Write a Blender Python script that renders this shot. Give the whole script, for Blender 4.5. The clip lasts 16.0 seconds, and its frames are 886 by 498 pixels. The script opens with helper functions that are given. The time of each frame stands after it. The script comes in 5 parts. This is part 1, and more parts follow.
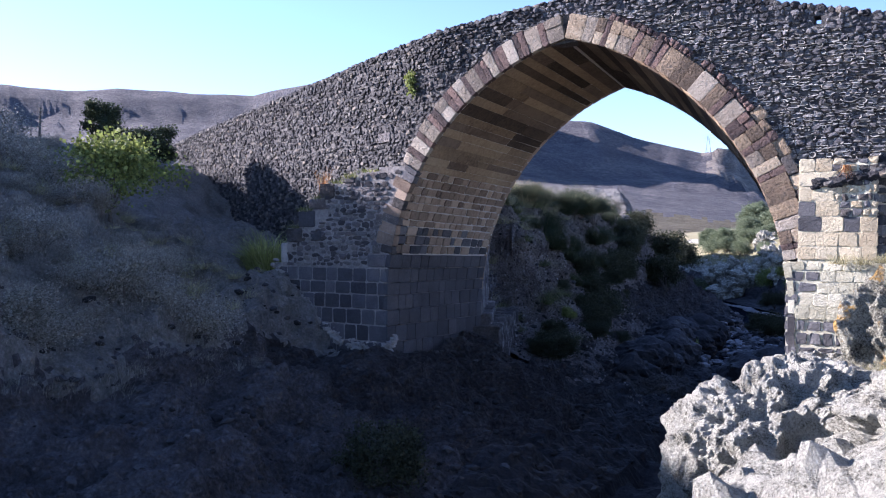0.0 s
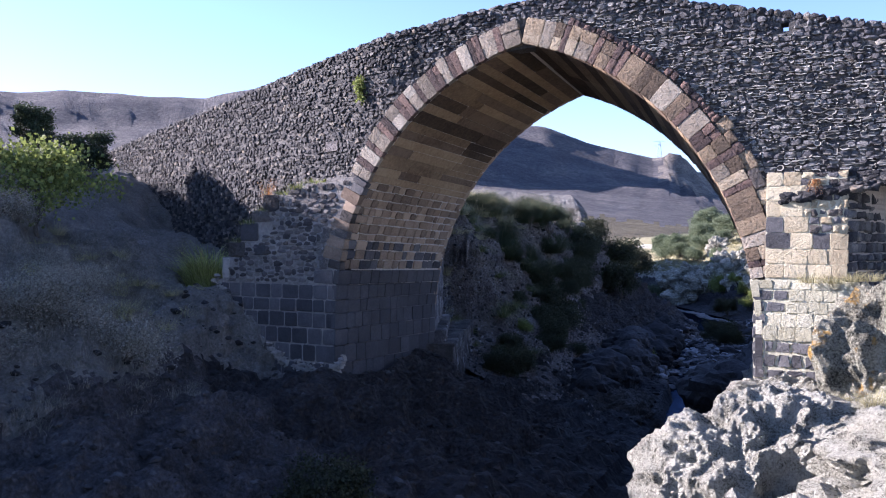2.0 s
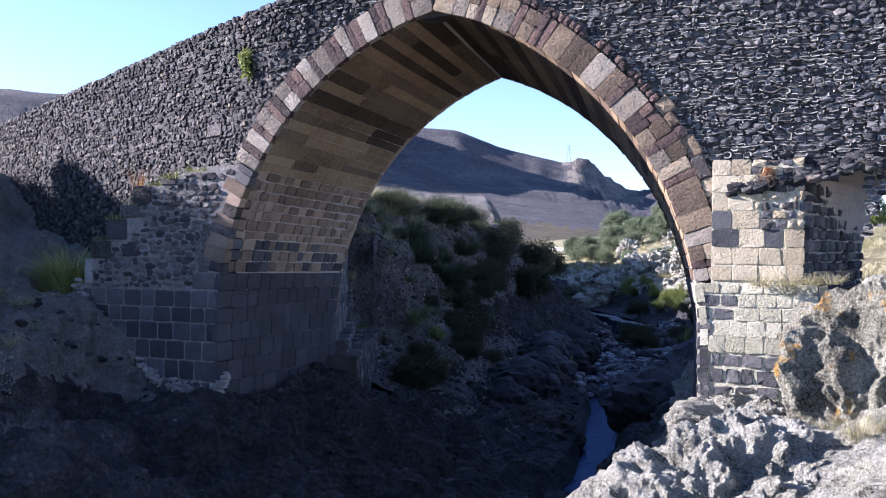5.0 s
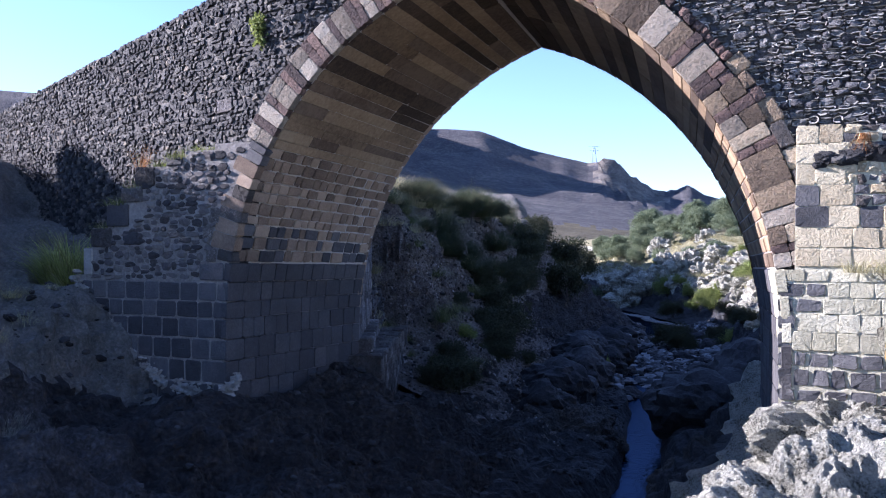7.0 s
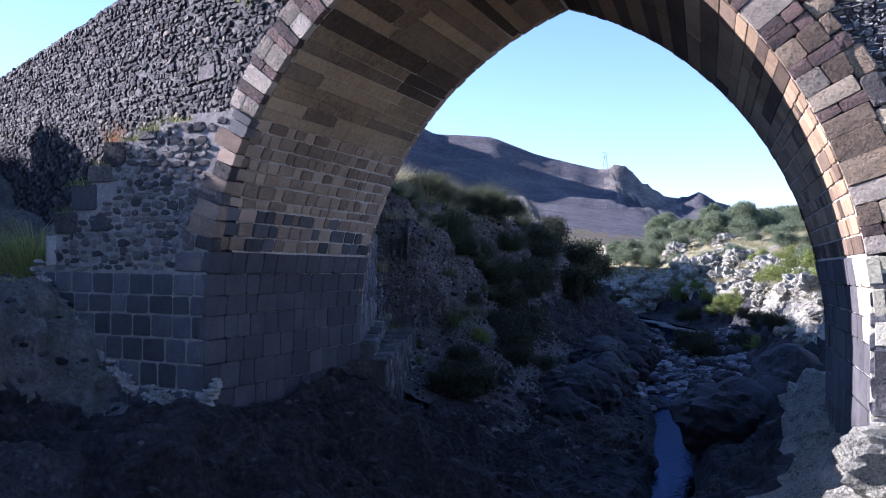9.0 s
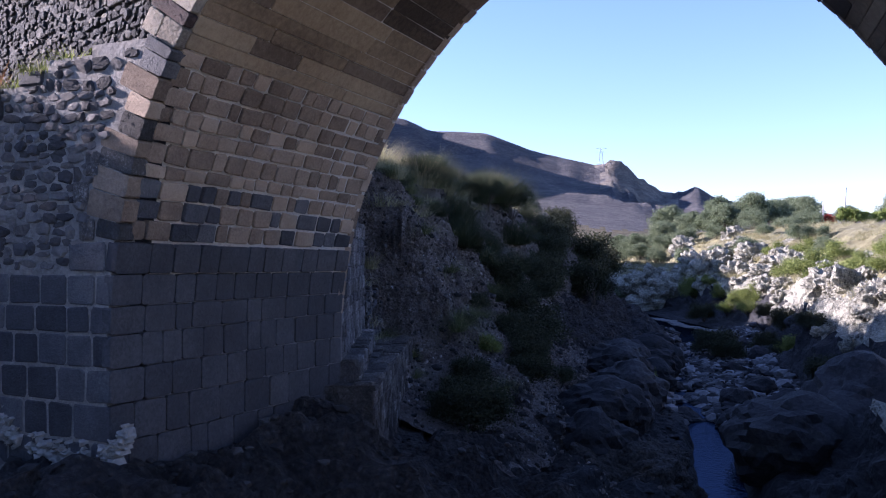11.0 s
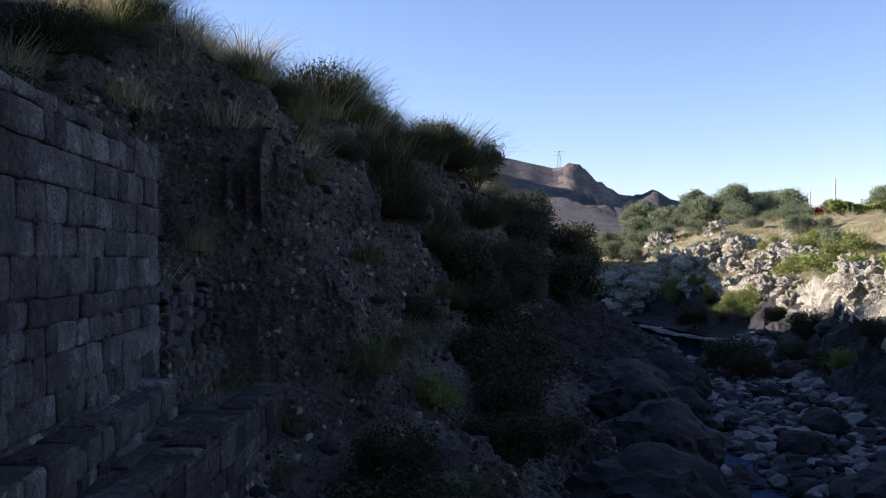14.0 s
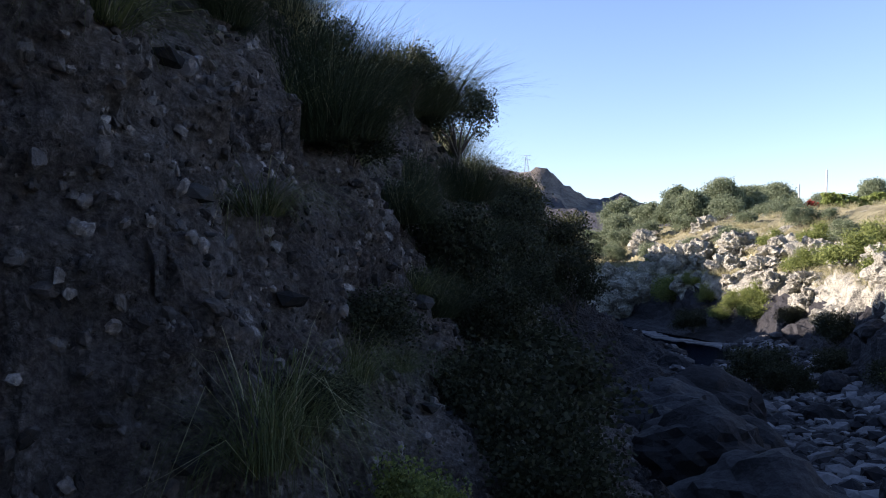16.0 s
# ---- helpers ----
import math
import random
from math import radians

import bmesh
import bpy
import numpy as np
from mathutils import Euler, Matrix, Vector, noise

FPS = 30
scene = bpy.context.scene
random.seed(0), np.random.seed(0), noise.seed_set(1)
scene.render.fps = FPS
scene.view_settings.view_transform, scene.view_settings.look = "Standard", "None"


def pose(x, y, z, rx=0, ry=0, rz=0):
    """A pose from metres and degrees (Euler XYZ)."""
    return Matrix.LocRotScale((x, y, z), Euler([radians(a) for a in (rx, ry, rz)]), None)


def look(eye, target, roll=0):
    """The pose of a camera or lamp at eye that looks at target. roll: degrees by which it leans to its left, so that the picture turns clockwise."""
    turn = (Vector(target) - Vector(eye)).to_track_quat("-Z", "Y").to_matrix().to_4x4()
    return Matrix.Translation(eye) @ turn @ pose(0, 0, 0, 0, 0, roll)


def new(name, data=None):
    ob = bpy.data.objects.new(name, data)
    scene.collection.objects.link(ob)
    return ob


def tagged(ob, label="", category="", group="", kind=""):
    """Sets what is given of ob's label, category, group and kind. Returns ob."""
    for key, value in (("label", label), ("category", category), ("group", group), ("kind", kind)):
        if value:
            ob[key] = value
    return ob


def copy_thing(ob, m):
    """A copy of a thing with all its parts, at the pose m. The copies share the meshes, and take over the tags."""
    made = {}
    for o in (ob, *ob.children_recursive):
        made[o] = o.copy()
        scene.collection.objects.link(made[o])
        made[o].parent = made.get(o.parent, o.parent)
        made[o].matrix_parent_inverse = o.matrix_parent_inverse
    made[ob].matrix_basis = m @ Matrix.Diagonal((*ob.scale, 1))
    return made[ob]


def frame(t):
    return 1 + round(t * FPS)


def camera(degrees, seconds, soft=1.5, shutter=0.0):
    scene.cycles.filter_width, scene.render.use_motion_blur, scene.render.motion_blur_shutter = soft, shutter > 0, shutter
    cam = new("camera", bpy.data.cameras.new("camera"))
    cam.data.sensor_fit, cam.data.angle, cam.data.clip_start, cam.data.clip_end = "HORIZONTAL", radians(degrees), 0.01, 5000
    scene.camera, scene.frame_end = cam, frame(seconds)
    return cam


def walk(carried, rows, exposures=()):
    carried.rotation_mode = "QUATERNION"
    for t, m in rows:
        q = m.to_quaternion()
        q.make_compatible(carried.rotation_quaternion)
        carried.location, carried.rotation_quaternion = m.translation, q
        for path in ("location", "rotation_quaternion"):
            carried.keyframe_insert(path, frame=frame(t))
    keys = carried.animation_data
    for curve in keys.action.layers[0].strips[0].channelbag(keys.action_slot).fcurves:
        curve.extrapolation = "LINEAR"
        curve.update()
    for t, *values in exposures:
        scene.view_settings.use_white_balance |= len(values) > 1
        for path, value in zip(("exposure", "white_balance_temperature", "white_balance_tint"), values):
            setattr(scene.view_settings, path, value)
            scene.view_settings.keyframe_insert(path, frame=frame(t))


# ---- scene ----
import collections
cam = camera(54.0, 16.0, 1.1)
PATH = [
    (0, (1.695, -2.138, 7.237), (0.652, -0.432, 7.217), 0.4),
    (0.5, (1.432, -1.708, 7.362), (0.394, 0.001, 7.344), 0.4),
    (1, (1.245, -1.31, 7.464), (0.227, 0.411, 7.447), 0.4),
    (1.5, (1.168, -1.136, 7.513), (0.181, 0.603, 7.499), 0.4),
    (2, (1.123, -1.018, 7.526), (0.17, 0.74, 7.516), 0.3),
    (2.5, (1.024, -0.863, 7.528), (0.13, 0.926, 7.521), 0.3),
    (3, (0.833, -0.592, 7.53), (0.023, 1.236, 7.525), 0.3),
    (3.2, (0.837, -0.355, 7.48), (0.035, 1.477, 7.48), 0.3),
    (5.3, (-0.175, 1.94, 7.412), (-0.945, 3.786, 7.41), 0.3),
    (5.5, (-0.265, 2.135, 7.381), (-1.047, 3.975, 7.38), 0.3),
    (6, (-0.491, 2.626, 7.311), (-1.294, 4.458, 7.31), 0.2),
    (6.5, (-0.749, 3.078, 7.218), (-1.564, 4.905, 7.218), 0.2),
    (7, (-1.034, 3.553, 7.113), (-1.857, 5.375, 7.115), 0.2),
    (7.5, (-1.29, 4.108, 7.024), (-2.127, 5.924, 7.028), 0.2),
    (8, (-1.549, 4.623, 6.962), (-2.392, 6.437, 6.967), 0.2),
    (8.5, (-1.811, 5.157, 6.895), (-2.654, 6.971, 6.902), 0.2),
    (8.7, (-1.923, 5.414, 6.812), (-2.767, 7.227, 6.829), 0.5),
    (10.8, (-4.004, 9.43, 6.695), (-4.846, 11.244, 6.705), -0.2),
    (11, (-4.259, 10.034, 6.669), (-5.094, 11.852, 6.68), -0.1),
    (11.5, (-4.827, 11.593, 6.585), (-5.609, 13.433, 6.6), -0.3),
    (12, (-5.451, 13.364, 6.481), (-6.199, 15.219, 6.498), -0.4),
    (12.5, (-6.05, 15.092, 6.372), (-6.797, 16.947, 6.391), -0.5),
    (13, (-6.734, 16.933, 6.278), (-7.481, 18.788, 6.299), -0.5),
    (13.5, (-7.552, 18.921, 6.196), (-8.298, 20.776, 6.217), -0.5),
    (14, (-8.409, 20.992, 6.102), (-9.156, 22.847, 6.125), -0.6),
    (14.5, (-9.387, 23.259, 6.019), (-10.138, 25.113, 6.045), -0.7),
    (15, (-10.426, 25.608, 5.938), (-11.148, 27.473, 5.966), -0.9),
    (15.5, (-11.006, 27.104, 5.821), (-11.695, 28.981, 5.855), -1.3),
    (16, (-11.205, 27.643, 5.684), (-11.883, 29.524, 5.721), -1.5),
]
EXPOSURES = ((0.0, 2.13, 5500, 33), (3.0, 2.12, 5650, 34), (5.5, 2.06, 5450, 32), (8.5, 2.06, 5300, 33), (11.5, 1.88, 5750, 38), (12.6, 1.43, 6400, 29), (13.4, 1.43, 6350, 28), (14.5, 1.7, 6250, 29), (16.0, 1.8, 6250, 28))
walk(cam, [(t, look(eye, target, roll)) for t, eye, target, roll in PATH], EXPOSURES)

# ---------------------------------------------------------------- light
SUN_ELEVATION, SUN_SKEW = 20.5, 10.5          # degrees; the sun stands beyond the bridge's low end, a little before its face
e, a = radians(SUN_ELEVATION), radians(SUN_SKEW)
to_sun = Vector((-math.cos(e) * math.cos(a), -math.cos(e) * math.sin(a), math.sin(e)))
sun = new("sun", bpy.data.lights.new("sun", "SUN"))
sun.data.energy, sun.data.angle, sun.data.color = 5.0, radians(0.5), (1.0, 0.92, 0.75)
sun.matrix_world = look(to_sun * 200, (0, 0, 0))
world = bpy.data.worlds.new("sky")
scene.world = world
world.use_nodes = True
sky = world.node_tree.nodes.new("ShaderNodeTexSky")
sky.sky_type, sky.sun_disc = "NISHITA", False
sky.sun_elevation, sky.sun_rotation = e, radians(270 - SUN_SKEW)
sky.air_density, sky.dust_density, sky.ozone_density = 1.0, 0.1, 3.0
background = world.node_tree.nodes["Background"]
background.inputs["Strength"].default_value = 0.072
world.node_tree.links.new(sky.outputs["Color"], background.inputs["Color"])

# ---------------------------------------------------------------- materials
def material(name, ramp, scale=1.0, fine=9.0, rough=0.9, bump=0.3, island=0.0, piece=0.0, detail=8.0, distort=0.3, bump_scale=None, pits=None):
    """Stone, earth or plaster: two scales of noise through a colour ramp, and relief."""
    m = bpy.data.materials.new(name)
    m.use_nodes = True
    nt = m.node_tree
    n, l = nt.nodes, nt.links
    bsdf = n["Principled BSDF"]
    bsdf.inputs["Roughness"].default_value = rough
    if "Specular IOR Level" in bsdf.inputs:
        bsdf.inputs["Specular IOR Level"].default_value = 0.3
    co = n.new("ShaderNodeNewGeometry")
    big, small = n.new("ShaderNodeTexNoise"), n.new("ShaderNodeTexNoise")
    for node, s, d in ((big, scale, 5.0), (small, scale * fine, detail)):
        node.inputs["Scale"].default_value, node.inputs["Detail"].default_value = s, d
        node.inputs["Roughness"].default_value, node.inputs["Distortion"].default_value = 0.68, distort
        l.new(co.outputs["Position"], node.inputs["Vector"])
    mix = n.new("ShaderNodeMix")
    mix.data_type, mix.inputs[0].default_value = "FLOAT", 0.55
    l.new(big.outputs["Fac"], mix.inputs[2])
    l.new(small.outputs["Fac"], mix.inputs[3])
    last = mix.outputs[0]
    for amount, node, socket in ((island, "ShaderNodeNewGeometry", "Random Per Island"), (piece, "ShaderNodeObjectInfo", "Random")):
        if amount:
            rnd, sub, mad = n.new(node), n.new("ShaderNodeMath"), n.new("ShaderNodeMath")
            sub.operation, sub.inputs[1].default_value = "SUBTRACT", 0.5
            l.new(rnd.outputs[socket], sub.inputs[0])
            mad.operation, mad.inputs[1].default_value = "MULTIPLY_ADD", amount
            l.new(sub.outputs[0], mad.inputs[0])
            l.new(last, mad.inputs[2])
            last = mad.outputs[0]
    cr = n.new("ShaderNodeValToRGB")
    while len(cr.color_ramp.elements) < len(ramp):
        cr.color_ramp.elements.new(0.5)
    for el, (p, c) in zip(cr.color_ramp.elements, ramp):
        el.position, el.color = p, (*c, 1)
    l.new(last, cr.inputs[0])
    l.new(cr.outputs[0], bsdf.inputs["Base Color"])
    if bump:
        b = n.new("ShaderNodeBump")
        b.inputs["Strength"].default_value, b.inputs["Distance"].default_value = bump, bump_scale or 0.05
        height = small.outputs["Fac"]
        if pits:
            vor, add = n.new("ShaderNodeTexVoronoi"), n.new("ShaderNodeMath")
            vor.inputs["Scale"].default_value = pits[0]
            warp = n.new("ShaderNodeMix")
            warp.data_type, warp.inputs[0].default_value = "VECTOR", 0.12
            l.new(co.outputs["Position"], warp.inputs[4])
            l.new(small.outputs["Color"], warp.inputs[5])
            l.new(warp.outputs[1], vor.inputs["Vector"])
            add.operation, add.inputs[1].default_value = "MULTIPLY_ADD", pits[1]
            l.new(vor.outputs["Distance"], add.inputs[0])
            l.new(height, add.inputs[2])
            height = add.outputs[0]
        l.new(height, b.inputs["Height"])
        l.new(b.outputs[0], bsdf.inputs["Normal"])
    return m

# Ground conglomerate, darkened to hold the shade under the arch.
CLIFF = material("shaded_conglomerate", [(0.3, (0.01, 0.0095, 0.0097)), (0.47, (0.032, 0.029, 0.029)), (0.6, (0.07, 0.064, 0.063)), (0.74, (0.17, 0.16, 0.155))], 0.9, 11, 0.95, 1.0, bump_scale=0.2, pits=(8.0, -1.2))
# Same conglomerate without that painted shade, for the near slope.
CLIFF_LIGHTER = material("lighter_conglomerate", [(0.3, (0.018, 0.017, 0.018)), (0.47, (0.06, 0.056, 0.056)), (0.6, (0.125, 0.117, 0.115)), (0.74, (0.26, 0.25, 0.245))], 1.1, 13, 0.95, 1.0, bump_scale=0.2, pits=(9.0, -1.0))
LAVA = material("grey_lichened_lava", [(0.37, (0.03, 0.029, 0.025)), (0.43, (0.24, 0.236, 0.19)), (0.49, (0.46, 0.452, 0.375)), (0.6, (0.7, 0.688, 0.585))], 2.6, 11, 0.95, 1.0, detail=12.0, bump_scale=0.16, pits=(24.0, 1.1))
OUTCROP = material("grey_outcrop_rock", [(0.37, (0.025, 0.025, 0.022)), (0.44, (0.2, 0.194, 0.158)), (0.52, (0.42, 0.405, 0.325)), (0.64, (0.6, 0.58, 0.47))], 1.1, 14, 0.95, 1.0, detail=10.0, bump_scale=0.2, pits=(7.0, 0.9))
# Near-black basalt puts the gorge bottom's shade into the colour.
SHADE_BASALT = material("gorge_shade_basalt", [(0.3, (0.006, 0.006, 0.007)), (0.5, (0.019, 0.019, 0.021)), (0.75, (0.065, 0.063, 0.062))], 1.0, 9, 0.8, 1.0, bump_scale=0.12, pits=(5.0, 0.7))
# Scrub earth, lightened to hold the haze over the left slope.
BRUSH = material("dark_dry_scrub_earth", [(0.32, (0.07, 0.069, 0.062)), (0.5, (0.185, 0.175, 0.156)), (0.68, (0.36, 0.335, 0.29))], 1.1, 14, 1.0, 1.0, bump_scale=0.2, pits=(6.0, 0.6))
EARTH = material("dry_grassy_earth", [(0.3, (0.07, 0.066, 0.036)), (0.5, (0.19, 0.175, 0.1)), (0.7, (0.33, 0.305, 0.185))], 0.7, 14, 1.0, 1.0, bump_scale=0.15)
PEBBLE = material("river_pebbles", [(0.25, (0.012, 0.012, 0.014)), (0.5, (0.045, 0.045, 0.047)), (0.85, (0.24, 0.235, 0.235))], 1.0, 8, 0.85, 0.4, island=0.7)
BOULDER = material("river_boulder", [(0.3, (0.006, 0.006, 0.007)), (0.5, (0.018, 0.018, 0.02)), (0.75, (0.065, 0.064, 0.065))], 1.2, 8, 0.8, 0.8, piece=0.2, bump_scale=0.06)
MORTAR = material("lime_mortar", [(0.3, (0.16, 0.15, 0.13)), (0.5, (0.3, 0.28, 0.25)), (0.75, (0.46, 0.43, 0.39))], 1.5, 8, 0.95, 0.6)
BED = material("wall_bedding_mortar", [(0.3, (0.025, 0.025, 0.026)), (0.5, (0.075, 0.072, 0.07)), (0.72, (0.19, 0.18, 0.165))], 2.2, 9, 0.95, 0.8)
RUBBLE = material("basalt_rubble", [(0.14, (0.017, 0.018, 0.021)), (0.42, (0.043, 0.043, 0.047)), (0.64, (0.08, 0.079, 0.08)), (0.82, (0.16, 0.154, 0.142)), (0.97, (0.29, 0.225, 0.155))], 5.0, 8, 0.88, 1.0, island=0.75, bump_scale=0.08)
RUBBLE_PIECE = material("basalt_rubble_piece", [(0.14, (0.017, 0.018, 0.021)), (0.42, (0.043, 0.043, 0.047)), (0.64, (0.08, 0.079, 0.08)), (0.82, (0.16, 0.154, 0.142)), (0.97, (0.29, 0.225, 0.155))], 5.0, 8, 0.88, 1.0, piece=0.75, bump_scale=0.08)
RUBBLE_DARK = material("black_basalt_rubble", [(0.2, (0.032, 0.032, 0.036)), (0.5, (0.09, 0.09, 0.096)), (0.75, (0.2, 0.197, 0.19)), (0.92, (0.42, 0.37, 0.28))], 4.0, 8, 0.8, 0.9, island=0.5)
LIGHT_VOUSSOIR = material("light_tuff", [(0.25, (0.18, 0.15, 0.115)), (0.5, (0.34, 0.287, 0.22)), (0.75, (0.5, 0.435, 0.345))], 3.0, 9, 0.92, 0.9, piece=0.42, bump_scale=0.08, pits=(16.0, 0.5))
DARK_VOUSSOIR = material("dark_red_tuff", [(0.25, (0.05, 0.036, 0.034)), (0.5, (0.115, 0.078, 0.068)), (0.78, (0.23, 0.15, 0.12))], 3.0, 9, 0.92, 0.9, piece=0.45, bump_scale=0.08, pits=(16.0, 0.5))
RIDGE = material("weathered_bed_joint", [(0.25, (0.18, 0.175, 0.16)), (0.5, (0.34, 0.327, 0.295)), (0.8, (0.52, 0.495, 0.445))], 3.5, 8, 0.95, 0.5, island=0.5)
VOUSSOIR = material("brown_tuff", [(0.2, (0.1, 0.073, 0.05)), (0.42, (0.225, 0.166, 0.112)), (0.6, (0.33, 0.25, 0.16)), (0.8, (0.47, 0.39, 0.275))], 3.0, 9, 0.92, 0.9, piece=0.6, bump_scale=0.08, pits=(16.0, 0.5))
# Vault ochres are warmed further to stand in for bounce off sunlit ground.
SOFFIT = material("ochre_soffit_stone", [(0.25, (0.135, 0.095, 0.066)), (0.5, (0.27, 0.197, 0.138)), (0.75, (0.41, 0.31, 0.22))], 3.0, 9, 0.92, 0.6, piece=0.45)
SOFFIT_JOINT = material("brownish_joint_mortar", [(0.3, (0.31, 0.275, 0.24)), (0.5, (0.47, 0.425, 0.375)), (0.75, (0.62, 0.57, 0.51))], 2.5, 8, 0.95, 0.5)
SOFFIT_JOINED = material("ochre_plastered_course", [(0.28, (0.12, 0.082, 0.05)), (0.5, (0.262, 0.186, 0.113)), (0.72, (0.385, 0.29, 0.182))], 0.8, 14, 0.92, 0.6, island=0.22)
SOFFIT_DARK = material("sooty_vault_course", [(0.28, (0.046, 0.032, 0.022)), (0.5, (0.108, 0.075, 0.05)), (0.72, (0.195, 0.142, 0.098))], 0.8, 14, 0.92, 0.6, island=0.4)
BASALT = material("black_basalt_ashlar", [(0.25, (0.03, 0.03, 0.033)), (0.5, (0.07, 0.068, 0.072)), (0.78, (0.15, 0.146, 0.144))], 3.0, 10, 0.85, 0.7, piece=0.35)
# Darker copy of the ashlar basalt, for the arch jambs.
JAMB = material("darker_basalt_jamb", [(0.25, (0.025, 0.025, 0.027)), (0.5, (0.055, 0.053, 0.056)), (0.78, (0.12, 0.116, 0.115))], 1.4, 14, 0.85, 0.5, piece=0.16)
DARK_JOINT = material("dark_mortar", [(0.3, (0.09, 0.086, 0.088)), (0.5, (0.17, 0.16, 0.16)), (0.75, (0.29, 0.275, 0.265))], 2.5, 8, 0.95, 0.5)
PALE = material("pale_limestone_ashlar", [(0.25, (0.29, 0.272, 0.185)), (0.5, (0.49, 0.468, 0.345)), (0.75, (0.65, 0.625, 0.48))], 1.6, 14, 0.9, 0.8, piece=0.34, bump_scale=0.07)
BUFF = material("buff_sandstone_ashlar", [(0.25, (0.27, 0.215, 0.135)), (0.5, (0.46, 0.395, 0.265)), (0.75, (0.6, 0.54, 0.38))], 1.6, 14, 0.9, 0.8, piece=0.34, bump_scale=0.07)
GREY = material("grey_ashlar", [(0.25, (0.03, 0.028, 0.027)), (0.45, (0.08, 0.072, 0.066)), (0.62, (0.14, 0.125, 0.113)), (0.72, (0.34, 0.32, 0.3))], 2.6, 12, 0.92, 1.0, piece=0.28, bump_scale=0.09, pits=(12.0, 0.6))
WEATHERED = material("weathered_grey_masonry", [(0.3, (0.05, 0.046, 0.046)), (0.45, (0.13, 0.12, 0.118)), (0.57, (0.23, 0.212, 0.206)), (0.68, (0.5, 0.48, 0.46))], 3.2, 14, 0.95, 1.0, piece=0.2, bump_scale=0.08, pits=(14.0, 0.7))
# Hillside colour carries painted shade and a blue haze tint.
HILL = material("shaded_hazy_hillside", [(0.34, (0.042, 0.043, 0.052)), (0.5, (0.1, 0.097, 0.104)), (0.66, (0.22, 0.202, 0.185))], 0.025, 14, 1.0, 1.0, bump_scale=8.0)
FOOTHILL = material("golden_dry_field", [(0.36, (0.03, 0.027, 0.015)), (0.5, (0.085, 0.072, 0.04)), (0.66, (0.17, 0.143, 0.08))], 0.06, 12, 1.0, 1.0, bump_scale=2.0)

def glass_water():
    """Dark water: a blue-tinted gloss by Fresnel over a near-black bed."""
    m = bpy.data.materials.new("river_water")
    m.use_nodes = True
    n, l = m.node_tree.nodes, m.node_tree.links
    n.remove(n["Principled BSDF"])
    g, t, bump = n.new("ShaderNodeNewGeometry"), n.new("ShaderNodeTexNoise"), n.new("ShaderNodeBump")
    deep, gloss, mix, fresnel = n.new("ShaderNodeBsdfDiffuse"), n.new("ShaderNodeBsdfGlossy"), n.new("ShaderNodeMixShader"), n.new("ShaderNodeFresnel")
    deep.inputs["Color"].default_value = (0.008, 0.015, 0.02, 1)
    gloss.inputs["Color"].default_value, gloss.inputs["Roughness"].default_value = (0.026, 0.038, 0.072, 1), 0.08
    fresnel.inputs["IOR"].default_value = 1.33
    t.inputs["Scale"].default_value, t.inputs["Detail"].default_value = 5.0, 5.0
    bump.inputs["Strength"].default_value, bump.inputs["Distance"].default_value = 0.6, 0.05
    l.new(g.outputs["Position"], t.inputs["Vector"])
    l.new(t.outputs["Fac"], bump.inputs["Height"])
    l.new(bump.outputs[0], gloss.inputs["Normal"])
    l.new(fresnel.outputs[0], mix.inputs[0])
    l.new(deep.outputs[0], mix.inputs[1])
    l.new(gloss.outputs[0], mix.inputs[2])
    l.new(mix.outputs[0], n["Material Output"].inputs["Surface"])
    return m

WATER = glass_water()

# ---------------------------------------------------------------- helpers for building
def mesh_object(name, verts, faces, mat, parent=None, smooth=False):
    me = bpy.data.meshes.new(name)
    me.from_pydata([tuple(v) for v in verts], [], [tuple(f) for f in faces])
    me.materials.append(mat)
    if smooth:
        me.polygons.foreach_set("use_smooth", [True] * len(me.polygons))
    me.update()
    ob = new(name, me)
    ob.parent = parent
    return ob

def line(x, *pts):
    return float(np.interp(x, [p[0] for p in pts], [p[1] for p in pts]))

def smoothstep(a, b, x):
    t = np.clip((x - a) / (b - a), 0, 1)
    return t * t * (3 - 2 * t)

def grid_faces(nu, nv, base=0):
    return [(base + i * nv + j, base + (i + 1) * nv + j, base + (i + 1) * nv + j + 1, base + i * nv + j + 1) for i in range(nu - 1) for j in range(nv - 1)]

# ---------------------------------------------------------------- the lie of the land
RIVER = ((-60, 6), (-30, 2), (0, -2.5), (18, -5.3), (29, -6.2), (40, -8.2), (47, -10.2), (57, -12.6), (70, -13.5), (87, -17), (103, -26), (120, -38), (160, -62), (400, -160))

def river_x(y):
    return np.interp(y, [p[0] for p in RIVER], [p[1] for p in RIVER])

